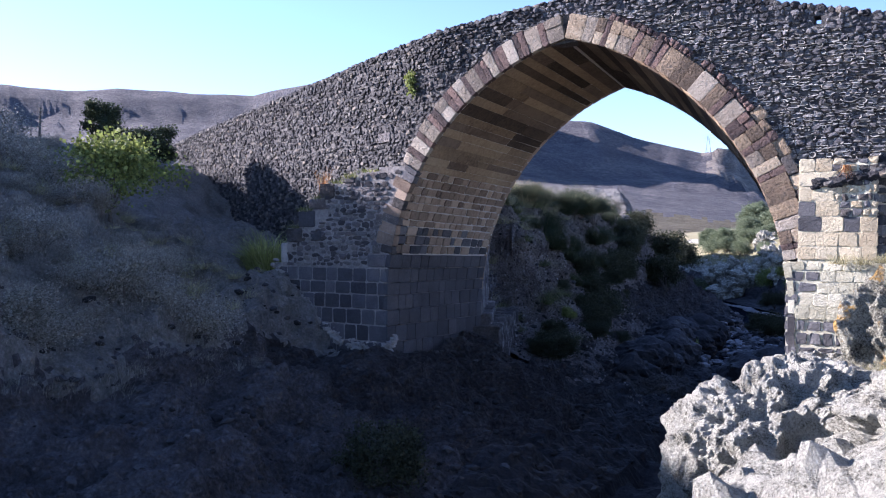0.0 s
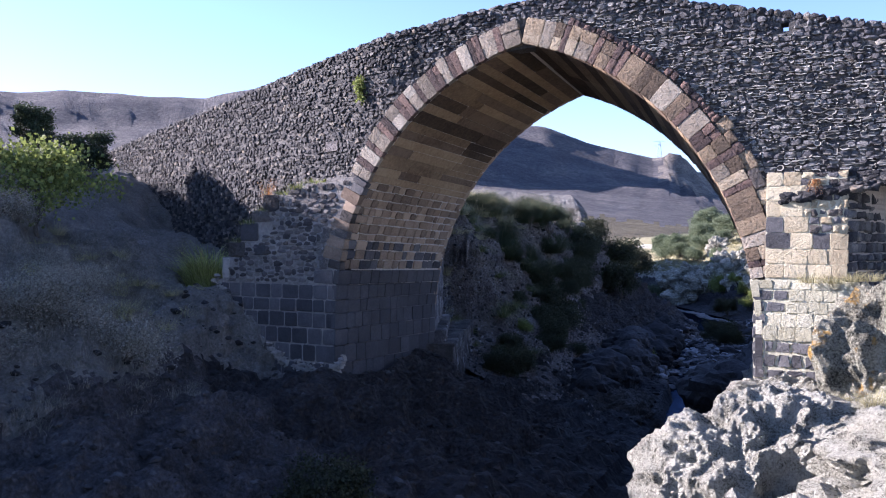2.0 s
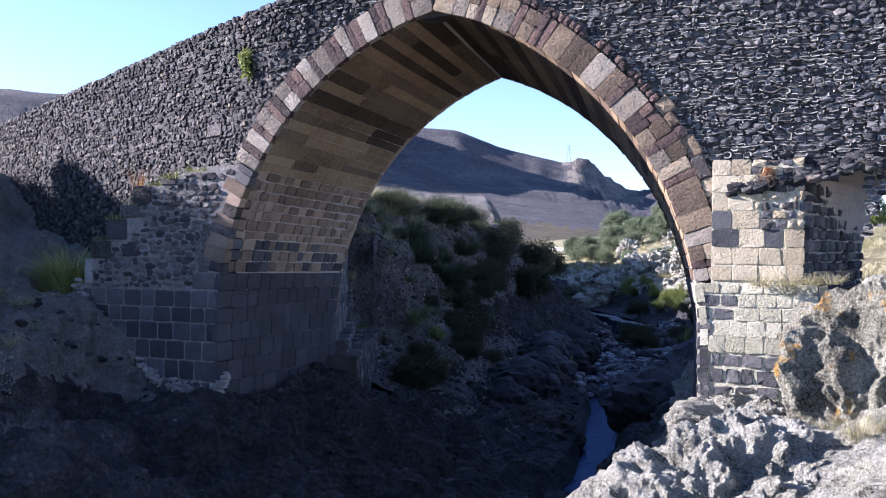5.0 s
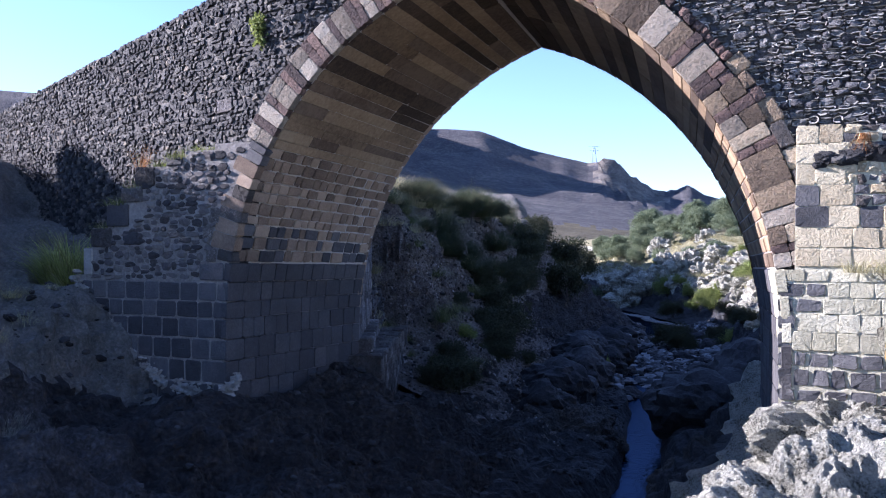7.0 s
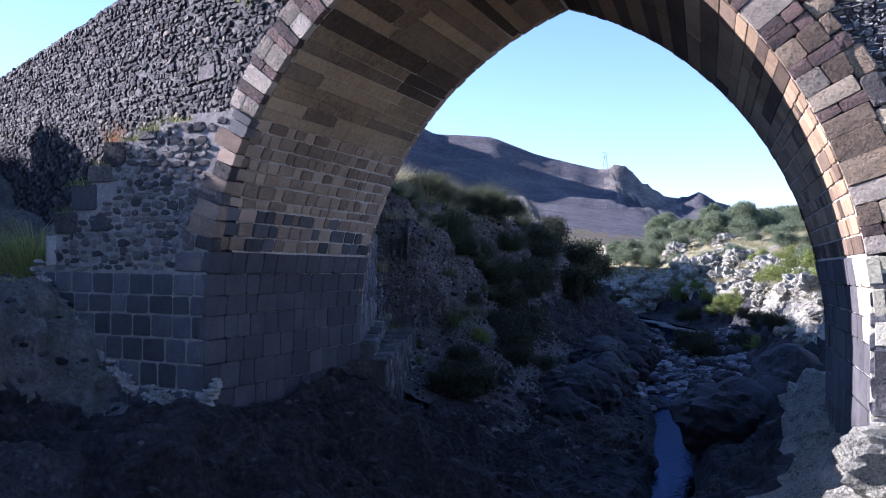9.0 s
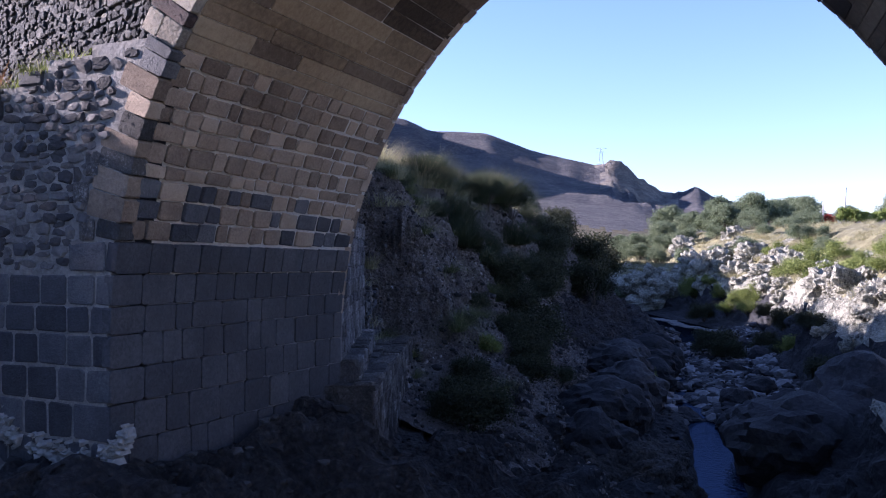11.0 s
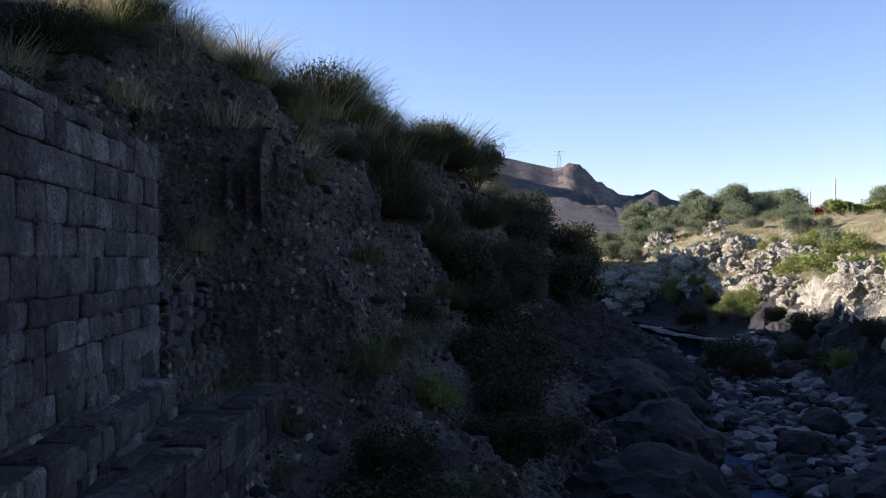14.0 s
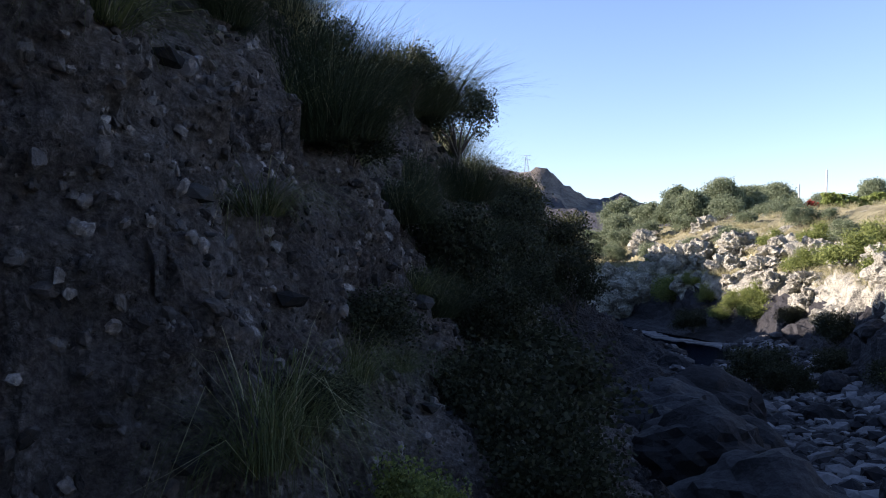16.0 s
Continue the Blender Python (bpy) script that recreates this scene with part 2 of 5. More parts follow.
def ground(x, y):
    """Height of the bare ground, without its roughness."""
    s = x - river_x(y)
    left = np.interp(-s, [0, 0.45, 0.9, 2.5, 6.5, 8.7, 10.2, 11.5, 13, 15, 20, 24, 30, 60, 200], [-0.5, 0.0, 1.0, 1.7, 3.3, 4.1, 5.3, 6.4, 7.5, 8.5, 10.1, 10.9, 11.7, 14, 30])
    cliff = np.interp(-s, [0, 0.5, 0.9, 3.0, 5.6, 7.0, 8.3, 9.4, 12, 20, 30, 60, 200], [-0.5, 0.0, 0.8, 1.6, 2.9, 4.4, 7.2, 8.8, 10.0, 10.8, 11.5, 14, 30])
    w = smoothstep(24, 31, y)
    left = left * (1 - w) + cliff * w
    w = smoothstep(38, 46, y) * (1 - smoothstep(66, 76, y))
    left = left * (1 - w) + np.interp(-s, [0, 0.5, 0.9, 3.0, 5.0, 6.2, 7.6, 8.6, 11, 20, 30, 60, 200], [-0.5, 0.0, 0.8, 1.6, 2.9, 4.4, 7.6, 9.1, 9.6, 10.2, 11.5, 14, 30]) * w
    left = np.where(left > 3.5, 3.5 + (left - 3.5) * (1 - 0.5 * smoothstep(63, 82, y) + 0.38 * smoothstep(88, 100, y)), left)
    # high shoulder of the left bank at the bend
    left = left + 4.4 * smoothstep(84, 96, y) * smoothstep(7.5, 12, -s) * (1 - smoothstep(125, 140, y))
    # hollow beside the buttress, under the wing wall
    left = left - 1.25 * smoothstep(10.8, 12.4, -s) * (1 - smoothstep(16.5, 21, -s)) * smoothstep(12, 16, y) * (1 - smoothstep(24, 27, y))
    near = np.interp(s, [0, 0.45, 0.9, 2.2, 3.0, 3.6, 5.5, 9, 20, 60, 200], [-0.5, 0.0, 1.4, 2.4, 3.7, 4.1, 5.4, 6.6, 8.0, 9.0, 12])
    far = np.interp(s, [0, 0.5, 1.0, 3.6, 5.4, 7.0, 8.4, 11, 13, 16, 20, 25, 60, 200], [-0.5, 0.0, 0.42, 0.5, 1.0, 3.0, 4.3, 5.3, 6.3, 7.6, 8.8, 9.6, 10.2, 14])
    w = smoothstep(26, 44, y)
    right = near * (1 - w) + far * w
    z = np.where(s < 0, left, right)
    # earth heaped against the left jamb
    heap = smoothstep(13.5, 16.5, y) * (1 - smoothstep(22.4, 23.6, y)) * smoothstep(-12.8, -12.3, x)
    z = np.where(x < -7, z * (1 - heap) + np.maximum(z, 4.0 - 0.62 * np.maximum(0, x + 12.1) + 0.13 * np.clip(y - 18.6, -2, 3)) * heap, z)
    # shelf cut for the footing beyond the arch
    run, out = (x + 11.5) * -0.383 + (y - 23.0) * 0.924, (x + 11.5) * 0.924 + (y - 23.0) * 0.383
    w = smoothstep(-0.6, 0.2, run) * (1 - smoothstep(8.8, 9.5, run)) * smoothstep(-2.3, -1.1, out) * (1 - smoothstep(1.0, 2.6, out))
    z = z * (1 - w) + np.minimum(z, np.where(out < 0.02, 3.8, 2.9)) * w
    z = np.where((np.abs(s) < 2.0) & (y < 26), np.maximum(z, 0.55 + 0.2 * np.sin(y * 2.3)), z)
    bar = smoothstep(44, 48, y) * (1 - smoothstep(72, 76, y))
    z = np.where((np.abs(s) < 1.6), np.maximum(z, (0.12 + 0.18 * np.sin(y * 1.7)) * bar - (1 - bar)), z)
    pool = smoothstep(73, 77, y) * (1 - smoothstep(100, 108, y))
    return z - pool * np.clip(1 - (np.abs(s) / 3.2) ** 2, 0, 1) * 1.1

def rough(p):
    """How far the broken rock stands out of the bare ground."""
    d, _ = noise.voronoi(p * 0.75, distance_metric="DISTANCE", exponent=2.5)
    c, _ = noise.voronoi(p * 2.4 + Vector((7, 3, 1)), distance_metric="DISTANCE", exponent=2.5)
    return 0.7 * noise.noise(p * 0.28) + 0.75 * (0.42 - d[0]) + 0.3 * noise.noise(p * 0.9) + 0.34 * (0.45 - c[0]) + 0.2 * noise.noise(p * 3.1) + 0.08 * noise.noise(p * 6.5)

def steps(*spans):
    out = []
    for a, b, d in spans:
        out += list(np.arange(a, b, d))
    return np.array(out + [spans[-1][1]])

sheet = steps((-200, -60, 14), (-60, -26, 2.0), (-26, -12, 0.32), (-12, -9.6, 0.16), (-9.6, -5.4, 0.075), (-5.4, 1.4, 0.16), (1.4, 4.4, 0.09), (4.4, 14, 0.2), (14, 40, 0.9), (40, 220, 12))
along = steps((-120, -20, 8), (-20, 4, 0.6), (4, 44, 0.125), (44, 76, 0.25), (76, 130, 0.6), (130, 420, 12))
S, Y = np.meshgrid(sheet, along, indexing="ij")
X = S + river_x(Y)
Z = ground(X, Y)
ds, dy = np.gradient(Z, sheet, axis=0), np.gradient(Z, along, axis=1)
N = np.stack([-ds, -dy, np.ones_like(Z)], -1)
N /= np.linalg.norm(N, axis=-1)[..., None]
verts = []
for x, y, z, n in zip(X.ravel(), Y.ravel(), Z.ravel(), N.reshape(-1, 3)):
    p = Vector((x, y, z))
    k = min(1.0, max(0.1, (z - 0.15) / 1.6)) * (1 if abs(x) < 60 and -20 < y < 130 else 0.4)
    run, out = (x + 11.5) * -0.383 + (y - 23.0) * 0.924, (x + 11.5) * 0.924 + (y - 23.0) * 0.383
    if -0.8 < run < 9.2 and -1.3 < out < 0.6:
        k *= 0.25
    if z > 7.4:
        k *= max(0.35, 1 - (z - 7.4) * 0.3)
    d = rough(p) * k
    verts.append((x + n[0] * d, y + n[1] * d, z + n[2] * d))
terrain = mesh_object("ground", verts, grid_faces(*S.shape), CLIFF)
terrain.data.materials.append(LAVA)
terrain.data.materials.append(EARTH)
terrain.data.materials.append(SHADE_BASALT)
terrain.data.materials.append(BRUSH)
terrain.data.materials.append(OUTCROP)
nv, blend = S.shape[1], random.Random(2)
# Slots 0 and 7 are one conglomerate, shaded and lighter; 3 is gorge shade.
index = []
for i in range(S.shape[0] - 1):
    for j in range(nv - 1):
        s0, z0, up = sheet[i], Z[i, j], N[i, j, 2]
        wob = noise.noise(Vector((X[i, j] * 0.6, Y[i, j] * 0.6, 5)))
        soft = up + 0.25 * wob
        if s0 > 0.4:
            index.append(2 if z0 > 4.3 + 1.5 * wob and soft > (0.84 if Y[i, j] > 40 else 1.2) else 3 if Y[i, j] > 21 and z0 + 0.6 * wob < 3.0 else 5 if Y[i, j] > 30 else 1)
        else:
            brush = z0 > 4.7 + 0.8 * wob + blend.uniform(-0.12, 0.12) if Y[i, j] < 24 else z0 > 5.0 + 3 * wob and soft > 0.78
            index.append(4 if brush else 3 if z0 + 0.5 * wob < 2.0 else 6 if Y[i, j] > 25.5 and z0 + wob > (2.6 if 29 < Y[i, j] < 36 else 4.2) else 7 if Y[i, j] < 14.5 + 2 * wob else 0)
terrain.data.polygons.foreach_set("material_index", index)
tagged(terrain, "dark volcanic rock banks of a river gorge with dry earth on top", "ground", kind="structure")
wy = np.concatenate([np.arange(-60, 120, 1.5), np.arange(120, 420, 10)])
wv = [(river_x(y) + d, y, 0.25) for y in wy for d in (-5, -2.5, 0, 2.5, 5)]
tagged(mesh_object("water", wv, grid_faces(len(wy), 5), WATER), "dark still river water in the gorge bottom", "water", kind="structure")

# distant hills: a ring of land whose skyline follows bearings (degrees to the left of the bridge's axis)
SKYLINE = ((-110, 1.5), (-40, 2.0), (0, 2.4), (5, 2.9), (7.7, 3.66), (8.3, 4.1), (8.8, 4.35), (9.3, 4.0), (10.2, 3.85), (11.9, 4.65), (13.1, 5.4), (13.9, 5.95), (14.8, 5.75), (19.2, 6.85), (22.2, 7.95), (25.8, 8.1), (27.4, 8.8), (31, 9.45), (36, 10.2), (39.8, 10.4), (42, 9.9), (44.1, 9.3), (49.3, 9.35), (52.6, 9.25), (55.1, 8.9), (58.5, 9.1), (90, 9.0), (110, 7))

# Buff crag rock, brightened so its colour reads as sunlit.
CRAG = material("sunlit_look_crag_rock", [(0.34, (0.06, 0.055, 0.05)), (0.5, (0.22, 0.195, 0.165)), (0.66, (0.46, 0.41, 0.34))], 0.06, 10, 1.0, 1.0, bump_scale=6.0)

def hills():
    bearings = np.arange(-70, 100, 0.35)
    rings = np.array([125, 138, 150, 165, 180, 197, 215, 235, 255, 277, 300, 325, 350, 375, 400, 425, 450, 475, 500, 530, 560, 590, 620, 650, 680, 710, 740, 770, 800, 825, 850, 900, 950, 1000, 1200])
    out = []
    for bdeg in bearings:
        el = line(bdeg, *SKYLINE)
        t = radians(bdeg)
        crest = 6.5 + 850 * math.tan(radians(el))
        flank = 6.5 + 850 * math.tan(radians(sum(line(bdeg + d, *SKYLINE) for d in range(-8, 9, 2)) / 9))
        for r in rings:
            x, y = -math.sin(t) * r, 8 + math.cos(t) * r
            f = np.clip((r - 125) / 725, 0, 1)
            z = (6 + (flank + (crest - flank) * smoothstep(0.5, 1.0, f) - 6) * (0.25 * f + 0.75 * f ** 2.2) - 9 * max(0, 1 - f * 9)) if r <= 850 else crest - (r - 850) * 0.25
            p = Vector((x, y, 0))
            gully = noise.turbulence(p * 0.011, 4, False)
            z += (gully - 0.6) * 9 * f * smoothstep(0.2, 0.7, f) * (1 - 0.75 * (r >= 800)) + (1.5 * noise.noise(p * 0.05) + 0.7 * noise.noise(p * 0.17)) * min(1, f * 1.5) * (r < 830)
            w = smoothstep(8.5, 11.5, bdeg) * (1 - smoothstep(13.6, 15.2, bdeg)) * smoothstep(520, 680, r)
            z += w * (9.0 * noise.noise(p * 0.05) + 9.0 * abs(noise.noise(p * 0.12)) - 1.0)
            # high spur added unseen behind the bridge, to shade the valley side
            w = smoothstep(30.2, 32.4, bdeg) * (1 - smoothstep(33.0, 34.2, bdeg))
            z = z * (1 - w) + max(z, 6 + 148 * smoothstep(330, 800, r)) * w
            out.append((x, y, max(z, -3.0)))
    ob = mesh_object("hills", out, grid_faces(len(bearings), len(rings)), HILL, smooth=True)
    ob.data.materials.append(CRAG)
    ob.data.materials.append(FOOTHILL)
    marks = []
    for b in bearings[:-1]:
        for r in rings[:-1]:
            k = 0.8 * noise.noise(Vector((b * 1.3, r * 0.02, 1)))
            marks.append(2 if r < 330 + 90 * k else int(9.6 < b + k < 14.4 and r > 690 + 60 * k and r < 900))
    ob.data.polygons.foreach_set("material_index", marks)
    return ob

tagged(hills(), "bare dry hills with gullies along the skyline", "hills", kind="structure")

# ---------------------------------------------------------------- bridge
FACE, BACK, FLOOR = 18.25, 23.2, 2.0
TOP = ((-36, 10.9), (-30, 11.6), (-24, 12.05), (-20, 12.33), (-16.5, 12.58), (-14, 12.78), (-12, 12.93), (-10.1, 13.14), (-8.5, 13.34), (-6.4, 13.46), (-4.5, 13.22), (-3, 12.84), (-1.97, 12.6), (-0.85, 12.33), (0.22, 12.07), (1.83, 11.69), (14, 8.6))
DECK = 0.85
rng = random.Random(4)

class Arch:
    """A pointed arch of two arcs: centre line, half span, springing and apex."""

    def __init__(self, cx, half, spring, apex):
        self.cx, self.half, self.spring, self.h = cx, half, spring, apex - spring
        self.r = (half * half + self.h * self.h) / (2 * half)
        self.off = self.r - half
        self.top = math.acos(self.off / self.r)
        self.length = self.r * self.top

    def at(self, side, a, rad=0.0):
        """Side -1 is the left arc, 1 the right; a runs from the springing (0) to the apex (1), below 0 down the jamb in metres."""
        if a < 0:
            return self.cx + side * (self.half + rad), self.spring + a
        t = a * self.top
        return self.cx + side * ((self.r + rad) * math.cos(t) - self.off), self.spring + (self.r + rad) * math.sin(t)

    def outline(self, n=40, floor=FLOOR):
        side = [self.at(-1, -(self.spring - floor) * (1 - i / 8)) if i < 8 else self.at(-1, (i - 8) / n) for i in range(n + 9)]
        return side + [(2 * self.cx - x, z) for x, z in reversed(side[:-1])]

    def inside(self, x, z, rad=0.0):
        if z < self.spring:
            return abs(x - self.cx) < self.half + rad
        dx = abs(x - self.cx) + self.off
        return math.hypot(dx, z - self.spring) < self.r + rad

NEAR, FAR = Arch(-7.19, 5.4, 5.6, 12.37), Arch(-7.37, 4.9, 5.2, 11.9)
NEAR2, FAR2 = Arch(3.6, 2.65, 7.0, 10.4), Arch(3.6, 2.5, 7.0, 10.2)
RING = 0.62

def top(x):
    return line(x, *TOP)

def recede(x):
    """How far the wing wall beyond the buttress draws back from the face's plane."""
    d = max(0.0, -10.8 - x)
    return 0.4 * d * d / (d + 0.9)

def vault(side, u, depth, d=0.0):
    """A point of the vault: u metres up from the springing (minus: down the jamb), depth 0 at the near face and 1 at the far one, d out of the stone."""
    xn, zn = NEAR.at(side, u / NEAR.length if u > 0 else u)
    if u <= 0:
        xf, zf, nx, nz = FAR.cx + side * FAR.half, zn, 1.0, 0.0
    else:
        zf = NEAR.spring + (zn - NEAR.spring) * (FAR.spring + FAR.h - NEAR.spring) / NEAR.h
        xf = FAR.cx + side * (math.sqrt(max(0.0, FAR.r ** 2 - (zf - FAR.spring) ** 2)) - FAR.off)
        a = u / NEAR.length * NEAR.top
        nx, nz = math.cos(a), math.sin(a)
    return xn + (xf - xn) * depth - side * nx * d, FACE + (BACK - FACE) * depth, zn + (zf - zn) * depth - nz * d

bridge = new("stone_bridge")
tagged(bridge, "old hump-backed stone bridge with a pointed arch of brown voussoirs", "bridge")

def part(name, verts, faces, mat, parent, label="", smooth=False):
    ob = mesh_object(name, verts, faces, mat, parent, smooth)
    return tagged(ob, label) if label else ob

wing = [(x, FLOOR) for x in np.arange(-34, -13, 1.0)]
front = wing + NEAR.outline() + [(-0.05 if z < 8.8 and x < 3 else x, z) for x, z in NEAR2.outline()] + [(14, FLOOR)]
half = [-(NEAR.spring - FLOOR) * (1 - i / 8) if i < 8 else (i - 8) / 40 * NEAR.length for i in range(49)]
beyond = [vault(-1, u, 1.0)[::2] for u in half] + [vault(1, u, 1.0)[::2] for u in reversed(half[:-1])]
back = wing + beyond + FAR2.outline() + [(14, FLOOR)]
verts, faces = [], []
for (xn, zn), (xf, zf) in zip(front, back):
    yn, yf = FACE + 0.1 + recede(xn), BACK + recede(xf) * (xf < -13)
    verts += [(xn, yn, top(xn) - DECK), (xn, yn, zn), (xf, yf, zf), (xf, yf, top(xf) - DECK)]
for i in range(len(front) - 1):
    for j in range(4):
        faces.append((4 * i + j, 4 * i + 4 + j, 4 * i + 4 + (j + 1) % 4, 4 * i + (j + 1) % 4))
core = part("masonry_core", verts, faces, BED, bridge, "mortared rubble core of the bridge")
core.data.materials.append(SOFFIT_JOINT)
core.data.materials.append(DARK_JOINT)
core.data.polygons.foreach_set("material_index", [(2 if verts[f[1]][2] < 6.4 and verts[f[1]][0] < -7 else 1) if k % 4 == 1 else 0 for k, f in enumerate(faces)])

def parapet(y0, y1, hole=None):
    """A wall along the deck's edge; hole: a small square opening through it."""
    xs = sorted(set(np.arange(-34, 14.1, 0.5)) | set(hole[:2] if hole else ()))
    vs, fs = [], []
    for x0, x1 in zip(xs, xs[1:]):
        lows = [(top(x0) - DECK - 0.3, top(x1) - DECK - 0.3)]
        highs = [(top(x0) - 0.05, top(x1) - 0.05)]
        if hole and x0 >= hole[0] - 1e-6 and x1 <= hole[1] + 1e-6:
            lows, highs = lows + [(hole[3],) * 2], [(hole[2],) * 2] + highs
        for (l0, l1), (h0, h1) in zip(lows, highs):
            b = len(vs)
            r0, r1 = recede(x0), recede(x1)
            vs += [(x0, y0 + r0, l0), (x1, y0 + r1, l1), (x1, y1 + r1, l1), (x0, y1 + r0, l0), (x0, y0 + r0, h0), (x1, y0 + r1, h1), (x1, y1 + r1, h1), (x0, y1 + r0, h0)]
            fs += [(b, b + 1, b + 5, b + 4), (b + 2, b + 3, b + 7, b + 6), (b + 4, b + 5, b + 6, b + 7), (b, b + 3, b + 2, b + 1), (b, b + 4, b + 7, b + 3), (b + 1, b + 2, b + 6, b + 5)]
    keys = {}
    for v in vs:
        keys.setdefault(tuple(round(c, 4) for c in v), len(keys))
    ids = [keys[tuple(round(c, 4) for c in v)] for v in vs]
    seen = collections.Counter(frozenset(ids[i] for i in f) for f in fs)
    fs = [tuple(ids[i] for i in f) for f in fs if seen[frozenset(ids[i] for i in f)] == 1]
    return part("parapet", list(keys), fs, BED, bridge, "rubble parapet wall along the roadway")

parapet(FACE + 0.106, FACE + 0.55, (-1.37, -1.21, 12.02, 12.2))
parapet(BACK - 0.45, BACK)

def stone(place, u0, u1, v0, v1, proud=0.03, sink=0.08, gap=0.012, jag=0.012, edge=0.025, bulge=0.012, rnd=rng):
    """One dressed or rough stone: place(u, v, d) maps the wall's own coordinates, d out of the wall. Returns vertices and faces."""
    u0, u1, v0, v1 = u0 + gap, u1 - gap, v0 + gap, v1 - gap
    w, h = u1 - u0, v1 - v0
    c = min(0.3, 0.014 / max(0.05, min(w, h)) + 0.05)
    cw, ch = c * min(1, h / w), c * min(1, w / h)
    ring = [(cw, 0), (1 - cw, 0), (1, ch), (1, 1 - ch), (1 - cw, 1), (cw, 1), (0, 1 - ch), (0, ch)]
    ring = [(u0 + w * a + rnd.uniform(-jag, jag), v0 + h * b + rnd.uniform(-jag, jag)) for a, b in ring]
    cu, cv = (u0 + u1) / 2, (v0 + v1) / 2
    e = min(edge, 0.3 * min(w, h))
    tilt = rnd.uniform(-1, 1) * jag * 0.8, rnd.uniform(-1, 1) * jag * 0.8
    vs = [place(u, v, -sink) for u, v in ring]
    vs += [place(u, v, proud - e * 0.5) for u, v in ring]
    for u, v in ring:
        uu, vv = cu + (u - cu) * max(0.3, 1 - 1.6 * e / w), cv + (v - cv) * max(0.3, 1 - 1.6 * e / h)
        vs.append(place(uu, vv, proud + tilt[0] * (uu - cu) / max(w, 0.1) + tilt[1] * (vv - cv) / max(h, 0.1) + rnd.uniform(-1, 1) * jag * 0.4))
    vs.append(place(cu, cv, proud + bulge))
    fs = []
    for k in range(8):
        m = (k + 1) % 8
        fs += [(k, m, 8 + m, 8 + k), (8 + k, 8 + m, 16 + m, 16 + k), (16 + k, 16 + m, 24)]
    return vs, fs

class Heap:
    """Gathers stones into one mesh."""

    def __init__(self):
        self.vs, self.fs = [], []

    def add(self, vs, fs):
        b = len(self.vs)
        self.vs += vs
        self.fs += [tuple(i + b for i in f) for f in fs]

def on_face(y):
    return lambda u, v, d: (u, y - d, v)

def on_ring(arch_, side, y):
    def place(u, v, d):
        x, z = arch_.at(side, u, v)
        return x, y - d, z
    return place

def on_soffit(side):
    return lambda u, v, d: vault(side, u, (v - FACE) / (BACK - FACE), d)

def split(a, b, lo, hi, r=rng):
    """Cuts a stretch into random lengths."""
    cuts = [a]
    while b - cuts[-1] > hi:
        cuts.append(cuts[-1] + r.uniform(lo, hi))
    if b - cuts[-1] < lo * 0.6 and len(cuts) > 1:
        cuts.pop()
    return cuts + [b]

# -- voussoirs of both faces
def ring_of(arch_, side, y, flip, first, parent, mats, width=(0.17, 0.34), dark=(0, 1, 1, 2, 2), last=0.995):
    place = on_ring(arch_, side, y)
    if flip:
        plain = place
        place = lambda u, v, d: plain(u, v, -d)
    a, run = first, 0
    while a < last:
        light = not run
        if run:
            run -= 1
        else:
            run = rng.choice(dark)
        w = (rng.uniform(*width) if light else rng.uniform(0.13, 0.19)) / arch_.length
        b = min(a + w, 1.0) if a + 1.6 * w < last else min(1.0, last + 0.005)
        cut = rng.random()
        rows = [(-0.01, RING)] if cut < 0.62 else [(-0.01, RING * rng.uniform(0.4, 0.65))]
        if len(rows) == 1 and rows[0][1] < RING:
            rows.append((rows[0][1], RING + rng.uniform(-0.02, 0.06)))
        for lo, hi in rows:
            vs, fs = stone(lambda u, v, d: place(u / arch_.length, v, d), a * arch_.length, b * arch_.length, lo, hi, rng.uniform(0.03, 0.05), 0.2, 0.004, 0.008, 0.009, 0.006)
            part("voussoir", vs, fs, rng.choice(mats) if light else DARK_VOUSSOIR, parent)
        a = b

for side in (-1, 1):
    ring_of(NEAR, side, FACE, False, 0.4 if side < 0 else 0.132, bridge, (LIGHT_VOUSSOIR,) if side < 0 else (LIGHT_VOUSSOIR, VOUSSOIR, VOUSSOIR, VOUSSOIR), (0.24, 0.4) if side < 0 else (0.22, 0.42), (1, 1, 1, 2, 2) if side < 0 else (0, 0, 1, 1, 2))
    cuts = split(0.0, NEAR.length, 0.28, 0.42)
    for u0, u1 in zip(cuts, cuts[1:]):
        edge_stone = lambda u, v, d, side=side: (lambda p: (p[0], BACK + d, p[2]))(vault(side, u, 1.0, -v))
        part("voussoir", *stone(edge_stone, u0, u1, -0.012, 0.55, rng.uniform(0.01, 0.03), 0.2, 0.005, 0.008, 0.01, 0.006), SOFFIT, bridge)
